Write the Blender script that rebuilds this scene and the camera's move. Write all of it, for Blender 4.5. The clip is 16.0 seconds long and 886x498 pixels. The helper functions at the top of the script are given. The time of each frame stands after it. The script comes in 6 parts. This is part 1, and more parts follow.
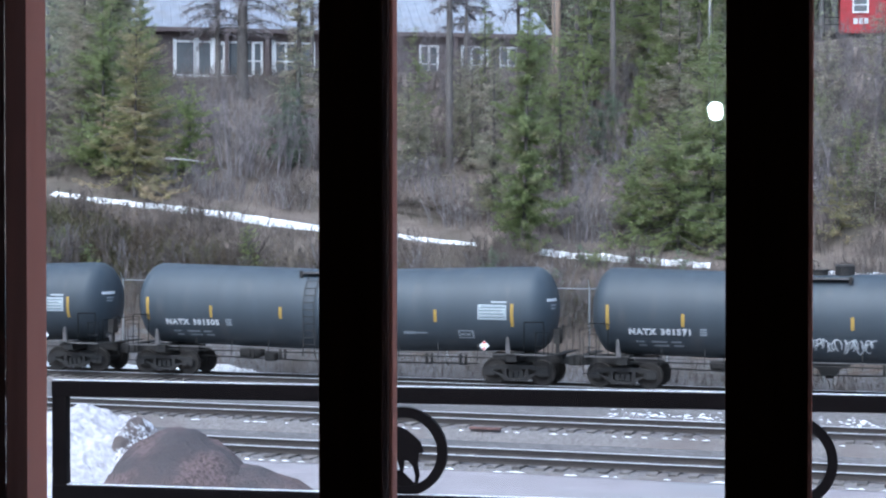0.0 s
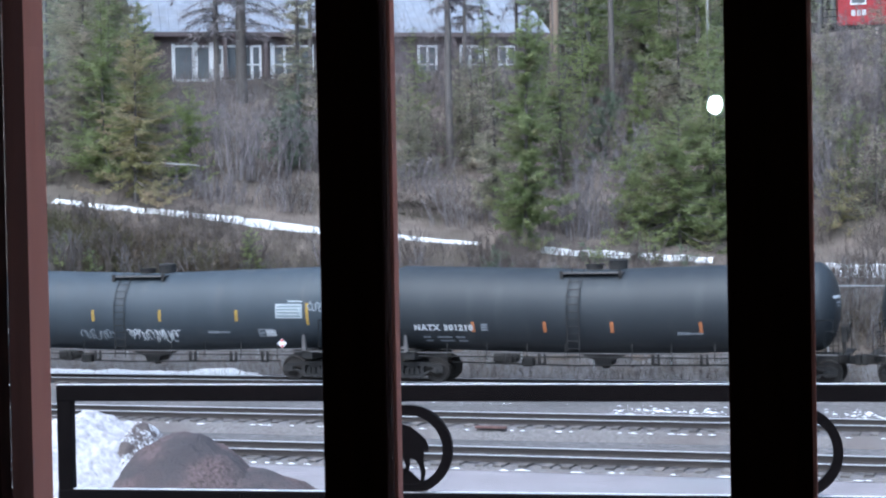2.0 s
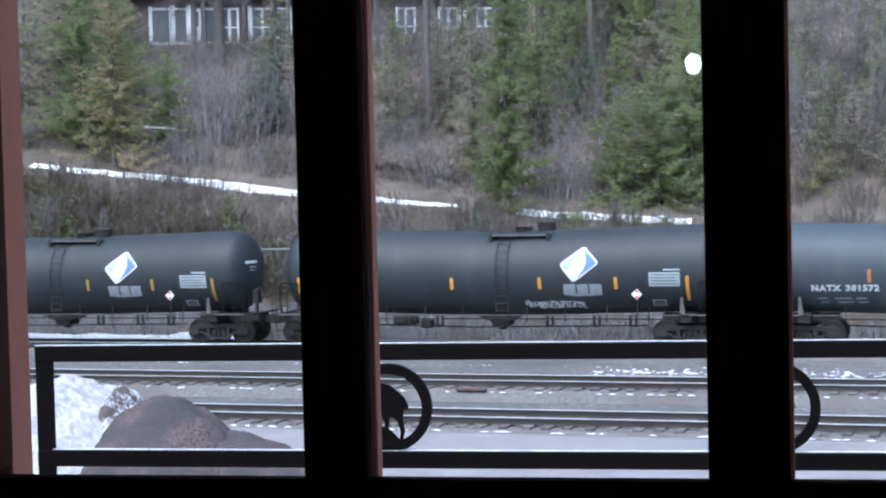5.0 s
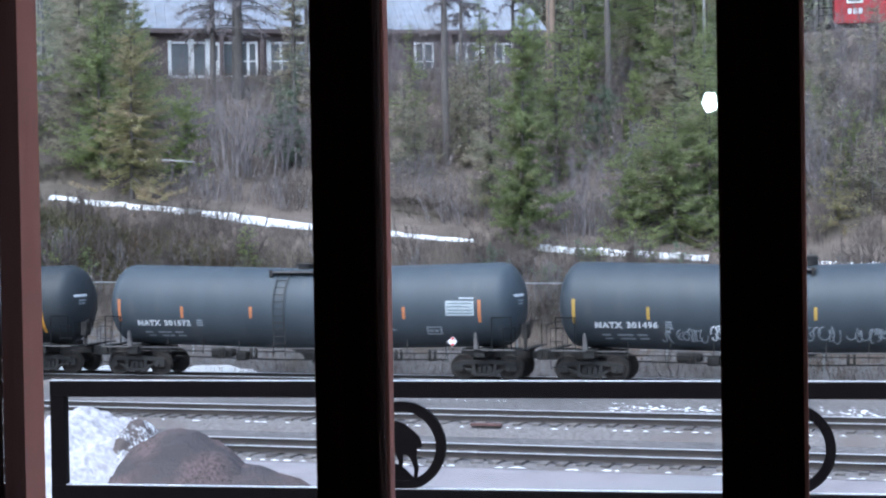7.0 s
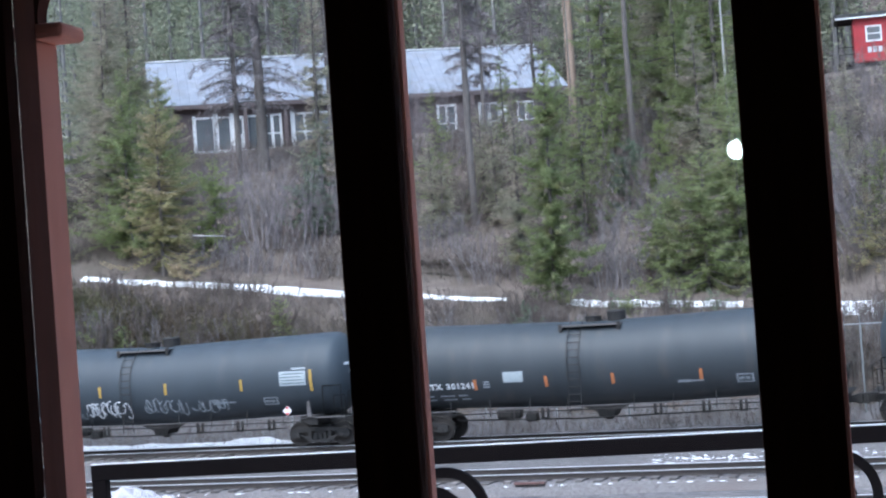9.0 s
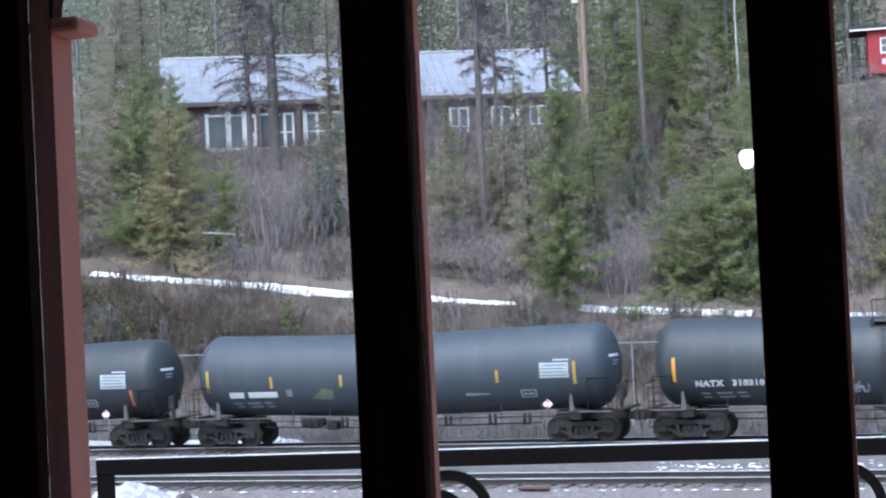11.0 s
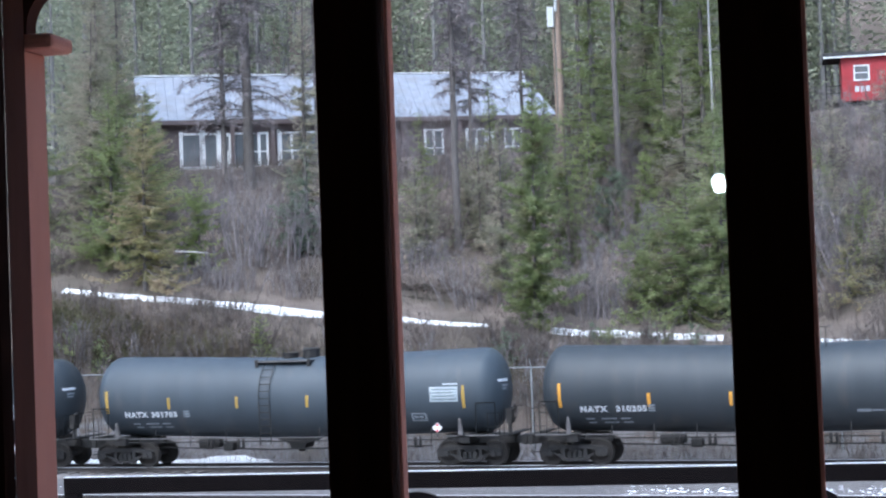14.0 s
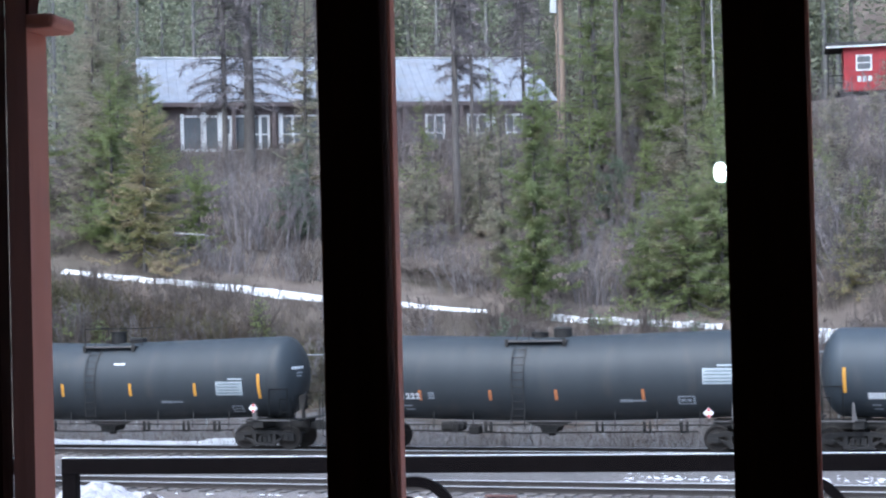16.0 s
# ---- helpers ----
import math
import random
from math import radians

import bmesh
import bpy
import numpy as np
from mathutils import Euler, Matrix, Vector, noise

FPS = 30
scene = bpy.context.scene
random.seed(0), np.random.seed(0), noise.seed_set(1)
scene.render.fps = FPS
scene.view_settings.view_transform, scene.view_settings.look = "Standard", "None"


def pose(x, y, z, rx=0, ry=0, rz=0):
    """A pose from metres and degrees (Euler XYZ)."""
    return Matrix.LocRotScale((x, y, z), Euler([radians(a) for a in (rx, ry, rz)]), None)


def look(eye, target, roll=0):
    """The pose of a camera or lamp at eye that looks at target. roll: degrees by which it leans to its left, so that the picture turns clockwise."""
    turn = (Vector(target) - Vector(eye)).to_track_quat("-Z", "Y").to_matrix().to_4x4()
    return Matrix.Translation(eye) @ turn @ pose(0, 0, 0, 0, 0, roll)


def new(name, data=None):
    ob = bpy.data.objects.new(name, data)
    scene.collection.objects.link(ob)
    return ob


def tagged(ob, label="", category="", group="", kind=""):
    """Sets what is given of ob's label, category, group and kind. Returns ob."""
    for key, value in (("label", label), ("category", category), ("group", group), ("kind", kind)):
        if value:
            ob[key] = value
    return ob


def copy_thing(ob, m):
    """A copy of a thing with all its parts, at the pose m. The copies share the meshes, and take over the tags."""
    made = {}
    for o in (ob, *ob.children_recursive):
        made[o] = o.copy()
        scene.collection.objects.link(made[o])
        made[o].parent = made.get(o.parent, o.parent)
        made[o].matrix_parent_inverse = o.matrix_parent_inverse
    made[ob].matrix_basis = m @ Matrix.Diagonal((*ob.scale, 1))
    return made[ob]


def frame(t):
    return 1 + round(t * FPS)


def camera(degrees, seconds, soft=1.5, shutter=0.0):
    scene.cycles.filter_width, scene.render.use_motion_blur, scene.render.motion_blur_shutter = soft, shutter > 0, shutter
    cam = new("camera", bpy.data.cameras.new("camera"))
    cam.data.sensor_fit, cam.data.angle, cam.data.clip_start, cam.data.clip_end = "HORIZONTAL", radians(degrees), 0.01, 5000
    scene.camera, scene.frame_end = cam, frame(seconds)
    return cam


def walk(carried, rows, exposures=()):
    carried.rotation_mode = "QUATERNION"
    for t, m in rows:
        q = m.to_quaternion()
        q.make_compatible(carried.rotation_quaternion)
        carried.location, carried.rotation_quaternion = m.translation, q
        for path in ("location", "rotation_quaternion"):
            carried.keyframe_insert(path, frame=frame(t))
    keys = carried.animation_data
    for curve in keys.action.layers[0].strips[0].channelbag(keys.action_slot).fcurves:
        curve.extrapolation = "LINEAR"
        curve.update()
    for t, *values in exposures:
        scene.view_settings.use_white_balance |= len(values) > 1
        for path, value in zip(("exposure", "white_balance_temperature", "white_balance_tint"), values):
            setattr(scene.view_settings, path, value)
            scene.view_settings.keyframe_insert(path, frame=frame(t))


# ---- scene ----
EYE = 6.0
cam = camera(28.38, 16.0, 2.1, 0.12)
# (seconds, metres along the wall, lift, tilt, roll, heading)
PATH = (
    (0.0, 0.000, 0.000, 88.965, -0.029, 18.601),
    (0.5, 0.001, -0.002, 89.002, -0.268, 18.578),
    (1.0, 0.001, -0.004, 88.643, 0.605, 18.729),
    (1.5, 0.002, -0.006, 89.052, 0.760, 18.798),
    (2.0, 0.002, -0.008, 88.965, 1.081, 18.656),
    (2.5, 0.003, -0.020, 88.091, 1.974, 18.504),
    (3.0, 0.003, -0.021, 87.965, 1.929, 18.145),
    (3.5, 0.003, -0.022, 87.949, 1.985, 18.202),
    (4.0, 0.004, -0.022, 87.762, 2.021, 18.354),
    (4.2, 0.004, -0.022, 87.652, 2.021, 18.234),
    (6.3, 0.008, -0.016, 87.987, 0.442, 17.904),
    (6.5, 0.008, -0.016, 87.903, 1.571, 17.845),
    (7.0, 0.009, -0.010, 88.874, 0.935, 18.530),
    (7.5, 0.010, -0.005, 89.295, 0.934, 18.655),
    (8.0, 0.011, 0.000, 89.627, 4.026, 19.989),
    (8.1, 0.011, 0.000, 89.632, 4.253, 19.800),
    (8.2, 0.011, 0.000, 89.567, 3.716, 19.557),
    (8.3, 0.011, 0.000, 90.047, 3.341, 18.891),
    (8.4, 0.020, 0.000, 90.382, 4.963, 17.672),
    (8.5, 0.020, 0.000, 90.516, 6.261, 17.466),
    (8.6, 0.020, 0.000, 90.279, 5.781, 17.762),
    (8.7, 0.011, 0.000, 89.507, 4.522, 18.951),
    (8.8, 0.011, 0.000, 89.381, 4.129, 19.454),
    (8.9, 0.011, 0.000, 89.577, 4.513, 19.676),
    (9.0, 0.011, 0.000, 90.912, 4.061, 19.571),
    (9.2, 0.011, 0.000, 91.062, 4.061, 19.521),
    (11.3, 0.011, 0.000, 91.090, 2.709, 19.884),
    (11.4, 0.011, 0.000, 92.219, 2.948, 19.808),
    (11.5, 0.011, 0.000, 92.759, 2.858, 19.523),
    (11.6, 0.011, 0.000, 93.078, 2.121, 19.303),
    (11.7, 0.011, 0.000, 93.079, 1.804, 19.131),
    (11.8, 0.011, 0.000, 92.990, 1.665, 18.901),
    (11.9, 0.011, 0.000, 92.788, 1.611, 18.674),
    (12.0, 0.011, 0.000, 92.662, 1.768, 18.625),
    (12.5, 0.011, 0.000, 91.933, 1.883, 18.684),
    (13.0, 0.012, 0.000, 91.360, 2.291, 18.627),
    (13.5, 0.013, 0.000, 91.462, 2.266, 18.911),
    (14.0, 0.014, 0.000, 91.674, 2.120, 18.968),
    (14.5, 0.015, 0.000, 91.414, 1.986, 19.096),
    (15.0, 0.015, 0.000, 91.451, 2.244, 18.989),
    (15.5, 0.014, 0.000, 91.177, 1.896, 18.918),
    (16.0, 0.014, 0.000, 91.189, 1.449, 18.946),
)
walk(cam, [(t, pose(dx * 0.99, dx * 0.14, EYE + dz, rx, ry, rz)) for t, dx, dz, rx, ry, rz in PATH],
     [(0.0, 0.92, 5420, 8), (7.0, 0.92, 5430, 8.2), (9.0, 0.97, 5460, 9), (12.0, 1.03, 5500, 10), (16.0, 1.01, 5500, 10)])

# ---- light: an overcast, blue evening ----
world = bpy.data.worlds.new("overcast_sky")
scene.world = world
world.use_nodes = True
wn, wl = world.node_tree.nodes, world.node_tree.links
sky = wn.new("ShaderNodeTexSky")
sky.sky_type, sky.sun_disc = "NISHITA", False
sky.sun_elevation, sky.sun_rotation = radians(58), radians(200)
sky.air_density, sky.dust_density, sky.ozone_density = 1.0, 6.0, 1.2
wl.new(sky.outputs[0], wn["Background"].inputs[0])
wn["Background"].inputs[1].default_value = 0.15
sun = new("sun", bpy.data.lights.new("sun", "SUN"))
sun.data.energy, sun.data.angle, sun.data.color = 1.5, radians(60), (0.93, 0.96, 1.0)
sun.matrix_world = look((0, 0, 60), (-12, 34, 0))


# ---- materials ----
def material(name, color, color2=None, rough=0.7, metal=0.0, scale=4.0, bump=0.0, spread=0.5, scale2=0.0, color3=None,
             per_object=0.0, per_island=0.0, stretch=(1, 1, 1), cut=None, gloss=0.5):
    """Noise-mixed paint: color to color2 at one scale, color3 in blotches at a second scale."""
    m = bpy.data.materials.new(name)
    m.use_nodes = True
    n, l = m.node_tree.nodes, m.node_tree.links
    b = n["Principled BSDF"]
    b.inputs["Roughness"].default_value, b.inputs["Metallic"].default_value = rough, metal
    b.inputs["Specular IOR Level"].default_value = gloss
    co = n.new("ShaderNodeTexCoord")
    mp = n.new("ShaderNodeMapping")
    mp.inputs["Scale"].default_value = stretch
    l.new(co.outputs["Object"], mp.inputs["Vector"])
    t1 = n.new("ShaderNodeTexNoise")
    t1.inputs["Scale"].default_value, t1.inputs["Detail"].default_value = scale, 6
    l.new(mp.outputs[0], t1.inputs["Vector"])
    ramp = n.new("ShaderNodeValToRGB")
    ramp.color_ramp.elements[0].position = 0.5 - spread / 2
    ramp.color_ramp.elements[1].position = 0.5 + spread / 2
    ramp.color_ramp.elements[0].color = (*color, 1)
    ramp.color_ramp.elements[1].color = (*(color2 or color), 1)
    l.new(t1.outputs["Fac"], ramp.inputs["Fac"])
    out = ramp.outputs["Color"]
    if color3:
        t2 = n.new("ShaderNodeTexNoise")
        t2.inputs["Scale"].default_value, t2.inputs["Detail"].default_value = scale2, 5
        l.new(mp.outputs[0], t2.inputs["Vector"])
        r2 = n.new("ShaderNodeValToRGB")
        lo, hi = cut or (0.5, 0.68)
        r2.color_ramp.elements[0].position, r2.color_ramp.elements[1].position = lo, hi
        l.new(t2.outputs["Fac"], r2.inputs["Fac"])
        mx = n.new("ShaderNodeMix")
        mx.data_type = "RGBA"
        l.new(r2.outputs["Color"], mx.inputs["Factor"])
        l.new(out, mx.inputs["A"])
        mx.inputs["B"].default_value = (*color3, 1)
        out = mx.outputs["Result"]
    if per_object or per_island:
        src = n.new("ShaderNodeObjectInfo").outputs["Random"] if per_object else n.new("ShaderNodeNewGeometry").outputs["Random Per Island"]
        rng = n.new("ShaderNodeMapRange")
        amount = per_object or per_island
        rng.inputs["To Min"].default_value, rng.inputs["To Max"].default_value = 1 - amount, 1 + amount
        l.new(src, rng.inputs["Value"])
        hsv = n.new("ShaderNodeHueSaturation")
        l.new(out, hsv.inputs["Color"])
        l.new(rng.outputs[0], hsv.inputs["Value"])
        out = hsv.outputs["Color"]
    l.new(out, b.inputs["Base Color"])
    if bump:
        bp = n.new("ShaderNodeBump")
        bp.inputs["Strength"].default_value, bp.inputs["Distance"].default_value = min(bump, 1.0), 0.05 * bump
        l.new(t1.outputs["Fac"], bp.inputs["Height"])
        l.new(bp.outputs[0], b.inputs["Normal"])
    return m


def leafy(m, share=0.42):
    """Let some of the light through thin leaves."""
    n, l = m.node_tree.nodes, m.node_tree.links
    b = n["Principled BSDF"]
    src = b.inputs["Base Color"].links[0].from_socket
    tr, mix = n.new("ShaderNodeBsdfTranslucent"), n.new("ShaderNodeMixShader")
    mix.inputs[0].default_value = share
    l.new(src, tr.inputs["Color"])
    l.new(b.outputs[0], mix.inputs[1])
    l.new(tr.outputs[0], mix.inputs[2])
    l.new(mix.outputs[0], n["Material Output"].inputs[0])
    return m


def glow(name, color, strength):
    m = bpy.data.materials.new(name)
    m.use_nodes = True
    b = m.node_tree.nodes["Principled BSDF"]
    b.inputs["Base Color"].default_value = (*color, 1)
    b.inputs["Emission Color"].default_value = (*color, 1)
    b.inputs["Emission Strength"].default_value = strength
    return m


def glass(name):
    m = bpy.data.materials.new(name)
    m.use_nodes = True
    n, l = m.node_tree.nodes, m.node_tree.links
    n.remove(n["Principled BSDF"])
    mix, tr, gl, fr = (n.new("ShaderNode" + k) for k in ("MixShader", "BsdfTransparent", "BsdfGlossy", "Fresnel"))
    tr.inputs[0].default_value = (0.93, 0.96, 0.97, 1)
    gl.inputs["Roughness"].default_value = 0.0
    fr.inputs[0].default_value = 1.5
    l.new(fr.outputs[0], mix.inputs[0])
    l.new(tr.outputs[0], mix.inputs[1])
    l.new(gl.outputs[0], mix.inputs[2])
    l.new(mix.outputs[0], n["Material Output"].inputs[0])
    return m


M_WOOD_DARK = material("dark_stained_wood", (0.066, 0.026, 0.017), (0.105, 0.042, 0.028), 0.85, gloss=0.05, scale=3, stretch=(8, 8, 0.6), bump=0.15)
M_WOOD_RED = material("red_brown_painted_wood", (0.66, 0.255, 0.165), (0.74, 0.31, 0.21), 0.7, gloss=0.2, scale=5, stretch=(10, 10, 0.8), bump=0.1, color3=(0.42, 0.3, 0.26), scale2=9, cut=(0.66, 0.75))
M_ROOM = material("dim_plaster", (0.12, 0.09, 0.07), (0.16, 0.12, 0.09), 0.9, scale=3)
M_FLOORBOARD = material("brown_floor", (0.08, 0.045, 0.03), (0.13, 0.075, 0.045), 0.5, scale=3, stretch=(1, 12, 1))
M_GLASS = glass("window_glass")
M_IRON = material("black_painted_iron", (0.0075, 0.0052, 0.006), (0.0125, 0.0095, 0.0105), 0.7, 0.0, gloss=0.15, scale=30, bump=0.1, color3=(0.06, 0.06, 0.065), scale2=14, cut=(0.72, 0.8))
M_DECK = material("weathered_deck_board", (0.24, 0.19, 0.16), (0.34, 0.28, 0.24), 0.8, scale=6, stretch=(1, 10, 1), color3=(0.8, 0.82, 0.85), scale2=2.0, cut=(0.5, 0.6), per_object=0.12)
M_GROUND = material("grey_packed_gravel", (0.075, 0.068, 0.067), (0.225, 0.206, 0.204), 0.95, scale=9.0, bump=1.0, spread=0.3, color3=(0.1, 0.094, 0.093), scale2=0.5, stretch=(0.6, 1, 1), cut=(0.45, 0.7))
M_ROAD = material("pale_gravel_road", (0.226, 0.202, 0.212), (0.316, 0.287, 0.3), 0.95, scale=0.9, bump=0.35, color3=(0.25, 0.24, 0.25), scale2=0.2)
M_BALLAST = material("grey_brown_ballast", (0.11, 0.099, 0.097), (0.225, 0.206, 0.203), 0.95, scale=12, bump=0.8, spread=0.4, color3=(0.14, 0.12, 0.115), scale2=0.5)
M_VERGE = material("grey_lavender_gravel", (0.13, 0.123, 0.128), (0.23, 0.22, 0.228), 0.95, scale=7, bump=0.8, spread=0.4, color3=(0.115, 0.105, 0.1), scale2=0.7)
M_TIE = material("old_creosoted_wood", (0.1, 0.088, 0.082), (0.2, 0.18, 0.17), 0.9, scale=4, stretch=(5, 1, 1), bump=0.3, per_object=0.35)
M_RAIL = material("rusty_rail_steel", (0.035, 0.029, 0.027), (0.065, 0.053, 0.048), 0.75, 0.1, scale=6, stretch=(0.2, 1, 1))
# Polished steel; the sky's gleam on it is put into the pale base.
M_RAILHEAD = material("polished_railhead", (0.62, 0.63, 0.66), (0.74, 0.74, 0.77), 0.45, 0.3, scale=3)
M_SNOW = material("old_snow", (0.84, 0.855, 0.88), (0.92, 0.925, 0.94), 0.75, scale=2.2, bump=0.5, color3=(0.74, 0.74, 0.76), scale2=1.1, cut=(0.55, 0.72))
M_HEAP_SNOW = material("crusted_ploughed_snow", (0.37, 0.354, 0.37), (0.585, 0.562, 0.577), 0.8, scale=9.0, bump=1.0, spread=0.3, color3=(0.27, 0.26, 0.28), scale2=5.0, cut=(0.56, 0.72))
M_DIRTY_SNOW = material("dirty_snow", (0.11, 0.082, 0.076), (0.8, 0.81, 0.85), 0.85, scale=17.0, bump=0.8, spread=0.2, color3=(0.1, 0.08, 0.077), scale2=4.0, cut=(0.46, 0.56))
M_DIRT = material("brown_heaped_dirt", (0.038, 0.027, 0.027), (0.195, 0.14, 0.137), 0.95, scale=15.0, bump=1.0, spread=0.42, color3=(0.066, 0.057, 0.06), scale2=0.9, cut=(0.42, 0.6))
M_BANK = material("dead_grass_and_soil", (0.105, 0.08, 0.068), (0.19, 0.153, 0.13), 0.95, scale=1.6, bump=0.9, color3=(0.085, 0.07, 0.055), scale2=0.35, cut=(0.45, 0.66))
M_TANK = material("weathered_black_tank_paint", (0.048, 0.06, 0.073), (0.064, 0.079, 0.094), 0.52, 0.0, gloss=0.4, scale=1.1, stretch=(1.4, 1, 0.3), color3=(0.095, 0.096, 0.098), scale2=1.4, cut=(0.58, 0.85), per_object=0.1)
M_TANK_DARK = material("fresh_black_tank_paint", (0.027, 0.032, 0.038), (0.036, 0.042, 0.048), 0.52, 0.0, gloss=0.4, scale=1.0, stretch=(1.4, 1, 0.3), color3=(0.052, 0.056, 0.06), scale2=1.3, cut=(0.56, 0.8), per_object=0.1)
M_TANK_MID = material("streaked_black_tank_paint", (0.036, 0.044, 0.051), (0.05, 0.058, 0.066), 0.52, 0.0, gloss=0.4, scale=1.2, stretch=(1.6, 1, 0.25), color3=(0.075, 0.072, 0.07), scale2=1.6, cut=(0.56, 0.8), per_object=0.1)
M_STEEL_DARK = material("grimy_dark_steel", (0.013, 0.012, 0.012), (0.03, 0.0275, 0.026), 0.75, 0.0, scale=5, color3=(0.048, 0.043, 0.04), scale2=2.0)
M_RAIL_BLACK = material("black_handrail_paint", (0.008, 0.009, 0.01), (0.015, 0.016, 0.017), 0.7, gloss=0.2, scale=6)
M_STEEL_GREY = material("pale_grey_steel", (0.09, 0.083, 0.083), (0.15, 0.14, 0.14), 0.7, scale=6)
M_STEEL_MID = material("brown_truck_steel", (0.019, 0.018, 0.018), (0.037, 0.034, 0.033), 0.8, scale=6)
M_DIM_PANEL = material("grey_panel_lines", (0.1, 0.125, 0.14), (0.18, 0.21, 0.22), 0.7, scale=6)
M_WHEEL = material("rusty_wheel_steel", (0.026, 0.022, 0.02), (0.05, 0.043, 0.039), 0.7, 0.1, scale=5)
M_AMBER = material("amber_reflective_strip", (0.4, 0.26, 0.05), (0.52, 0.33, 0.07), 0.5, scale=8)
M_ORANGE = material("orange_reflective_strip", (0.74, 0.33, 0.035), (0.82, 0.42, 0.06), 0.45, scale=8)
M_RUST_STRIP = material("faded_orange_strip", (0.5, 0.17, 0.06), (0.6, 0.23, 0.09), 0.6, scale=8)
M_WHITE = material("white_stencil_paint", (0.62, 0.65, 0.68), (0.75, 0.77, 0.8), 0.7, scale=9)
M_FADED = material("faded_stencil_paint", (0.24, 0.27, 0.3), (0.36, 0.39, 0.42), 0.7, scale=9)
M_PATCH = material("pale_green_spray", (0.1, 0.13, 0.09), (0.17, 0.2, 0.13), 0.7, scale=5)
M_PANEL = material("pale_data_panel", (0.36, 0.41, 0.44), (0.48, 0.53, 0.55), 0.6, scale=4)
M_SIGN_RED = material("red_placard", (0.6, 0.06, 0.06), (0.7, 0.1, 0.09), 0.5, scale=6)
M_SIGN_WHITE = material("white_placard", (0.75, 0.75, 0.76), (0.82, 0.82, 0.83), 0.5, scale=6)
M_LOGO_BLUE = material("blue_logo_paint", (0.11, 0.2, 0.55), (0.16, 0.27, 0.62), 0.5, scale=3)
M_LOGO_PALE = material("pale_blue_logo_paint", (0.42, 0.46, 0.8), (0.5, 0.54, 0.85), 0.5, scale=3)
M_GALV = material("galvanised_pipe", (0.36, 0.38, 0.39), (0.46, 0.48, 0.49), 0.5, 0.6, scale=8)
M_BARK = material("grey_brown_bark", (0.095, 0.083, 0.077), (0.19, 0.168, 0.157), 0.95, scale=5, stretch=(3, 3, 0.5), bump=0.5, per_object=0.2)
M_BARK_PALE = material("pale_birch_bark", (0.34, 0.33, 0.33), (0.46, 0.45, 0.44), 0.9, scale=4, stretch=(3, 3, 0.6))
M_TWIG = material("grey_purple_twigs", (0.165, 0.143, 0.148), (0.28, 0.248, 0.25), 0.95, scale=2, per_island=0.3)
M_SHRUB = material("brown_dead_twigs", (0.105, 0.085, 0.076), (0.2, 0.165, 0.145), 0.95, scale=2, per_island=0.4)
M_FIR = leafy(material("green_fir_needles", (0.245, 0.29, 0.135), (0.373, 0.42, 0.211), 0.8, scale=0.9, per_island=0.15, color3=(0.362, 0.335, 0.207), scale2=1.1, cut=(0.52, 0.68), gloss=0.2), 0.66)
# Greyer and paler than the green fir: haze is mixed into these needles.
M_FIR_GREY = leafy(material("grey_green_needles", (0.329, 0.325, 0.235), (0.498, 0.475, 0.36), 0.85, scale=0.8, per_island=0.15, color3=(0.466, 0.4, 0.33), scale2=0.9, cut=(0.46, 0.62), gloss=0.2), 0.66)
M_FIR_OLIVE = leafy(material("olive_brown_needles", (0.339, 0.325, 0.165), (0.498, 0.46, 0.26), 0.85, scale=0.8, per_island=0.15, color3=(0.456, 0.365, 0.25), scale2=0.8, cut=(0.47, 0.64), gloss=0.2), 0.66)
M_BRUSH = leafy(material("dark_olive_brush", (0.105, 0.105, 0.06), (0.2, 0.18, 0.11), 0.9, scale=0.6, per_island=0.4, color3=(0.17, 0.135, 0.1), scale2=0.7, cut=(0.42, 0.58), gloss=0.2), 0.4)
M_FIR_YELLOW = leafy(material("yellow_green_needles", (0.270, 0.33, 0.13), (0.391, 0.44, 0.2), 0.8, scale=0.9, per_island=0.15, gloss=0.2), 0.66)
M_FIR_DARK = leafy(material("dark_spruce_needles", (0.15, 0.2, 0.14), (0.26, 0.31, 0.22), 0.8, scale=0.9, per_island=0.2, gloss=0.2), 0.5)
# Far needles and bark: distance haze is put into the pale base colours.
M_FAR = leafy(material("haze_paled_far_needles", (0.299, 0.325, 0.23), (0.459, 0.475, 0.36), 0.9, scale=0.5, per_island=0.25, gloss=0.2), 0.5)
M_FAR_BARK = material("haze_paled_bark", (0.2, 0.19, 0.185), (0.28, 0.27, 0.26), 0.95, scale=1.0)
M_HOUSE_WALL = material("brown_log_siding", (0.13, 0.1, 0.1), (0.19, 0.15, 0.148), 0.8, scale=3, stretch=(1, 1, 8), bump=0.3)
M_ROOF_METAL = material("pale_blue_metal_roof", (0.205, 0.225, 0.268), (0.345, 0.365, 0.422), 0.5, 0.0, scale=2.4, color3=(0.25, 0.255, 0.28), scale2=0.9, bump=0.2)
M_WHITE_TRIM = material("white_painted_trim", (0.86, 0.87, 0.89), (0.92, 0.925, 0.935), 0.6, scale=4)
# Panes: the reflected sky is painted in as a grey base colour.
M_WINDOW_SKY = material("sky_grey_window_glass", (0.13, 0.145, 0.16), (0.2, 0.215, 0.23), 0.12, scale=1)
M_RED = material("red_caboose_paint", (0.42, 0.035, 0.045), (0.52, 0.06, 0.07), 0.6, scale=2, color3=(0.3, 0.04, 0.045), scale2=1.5)
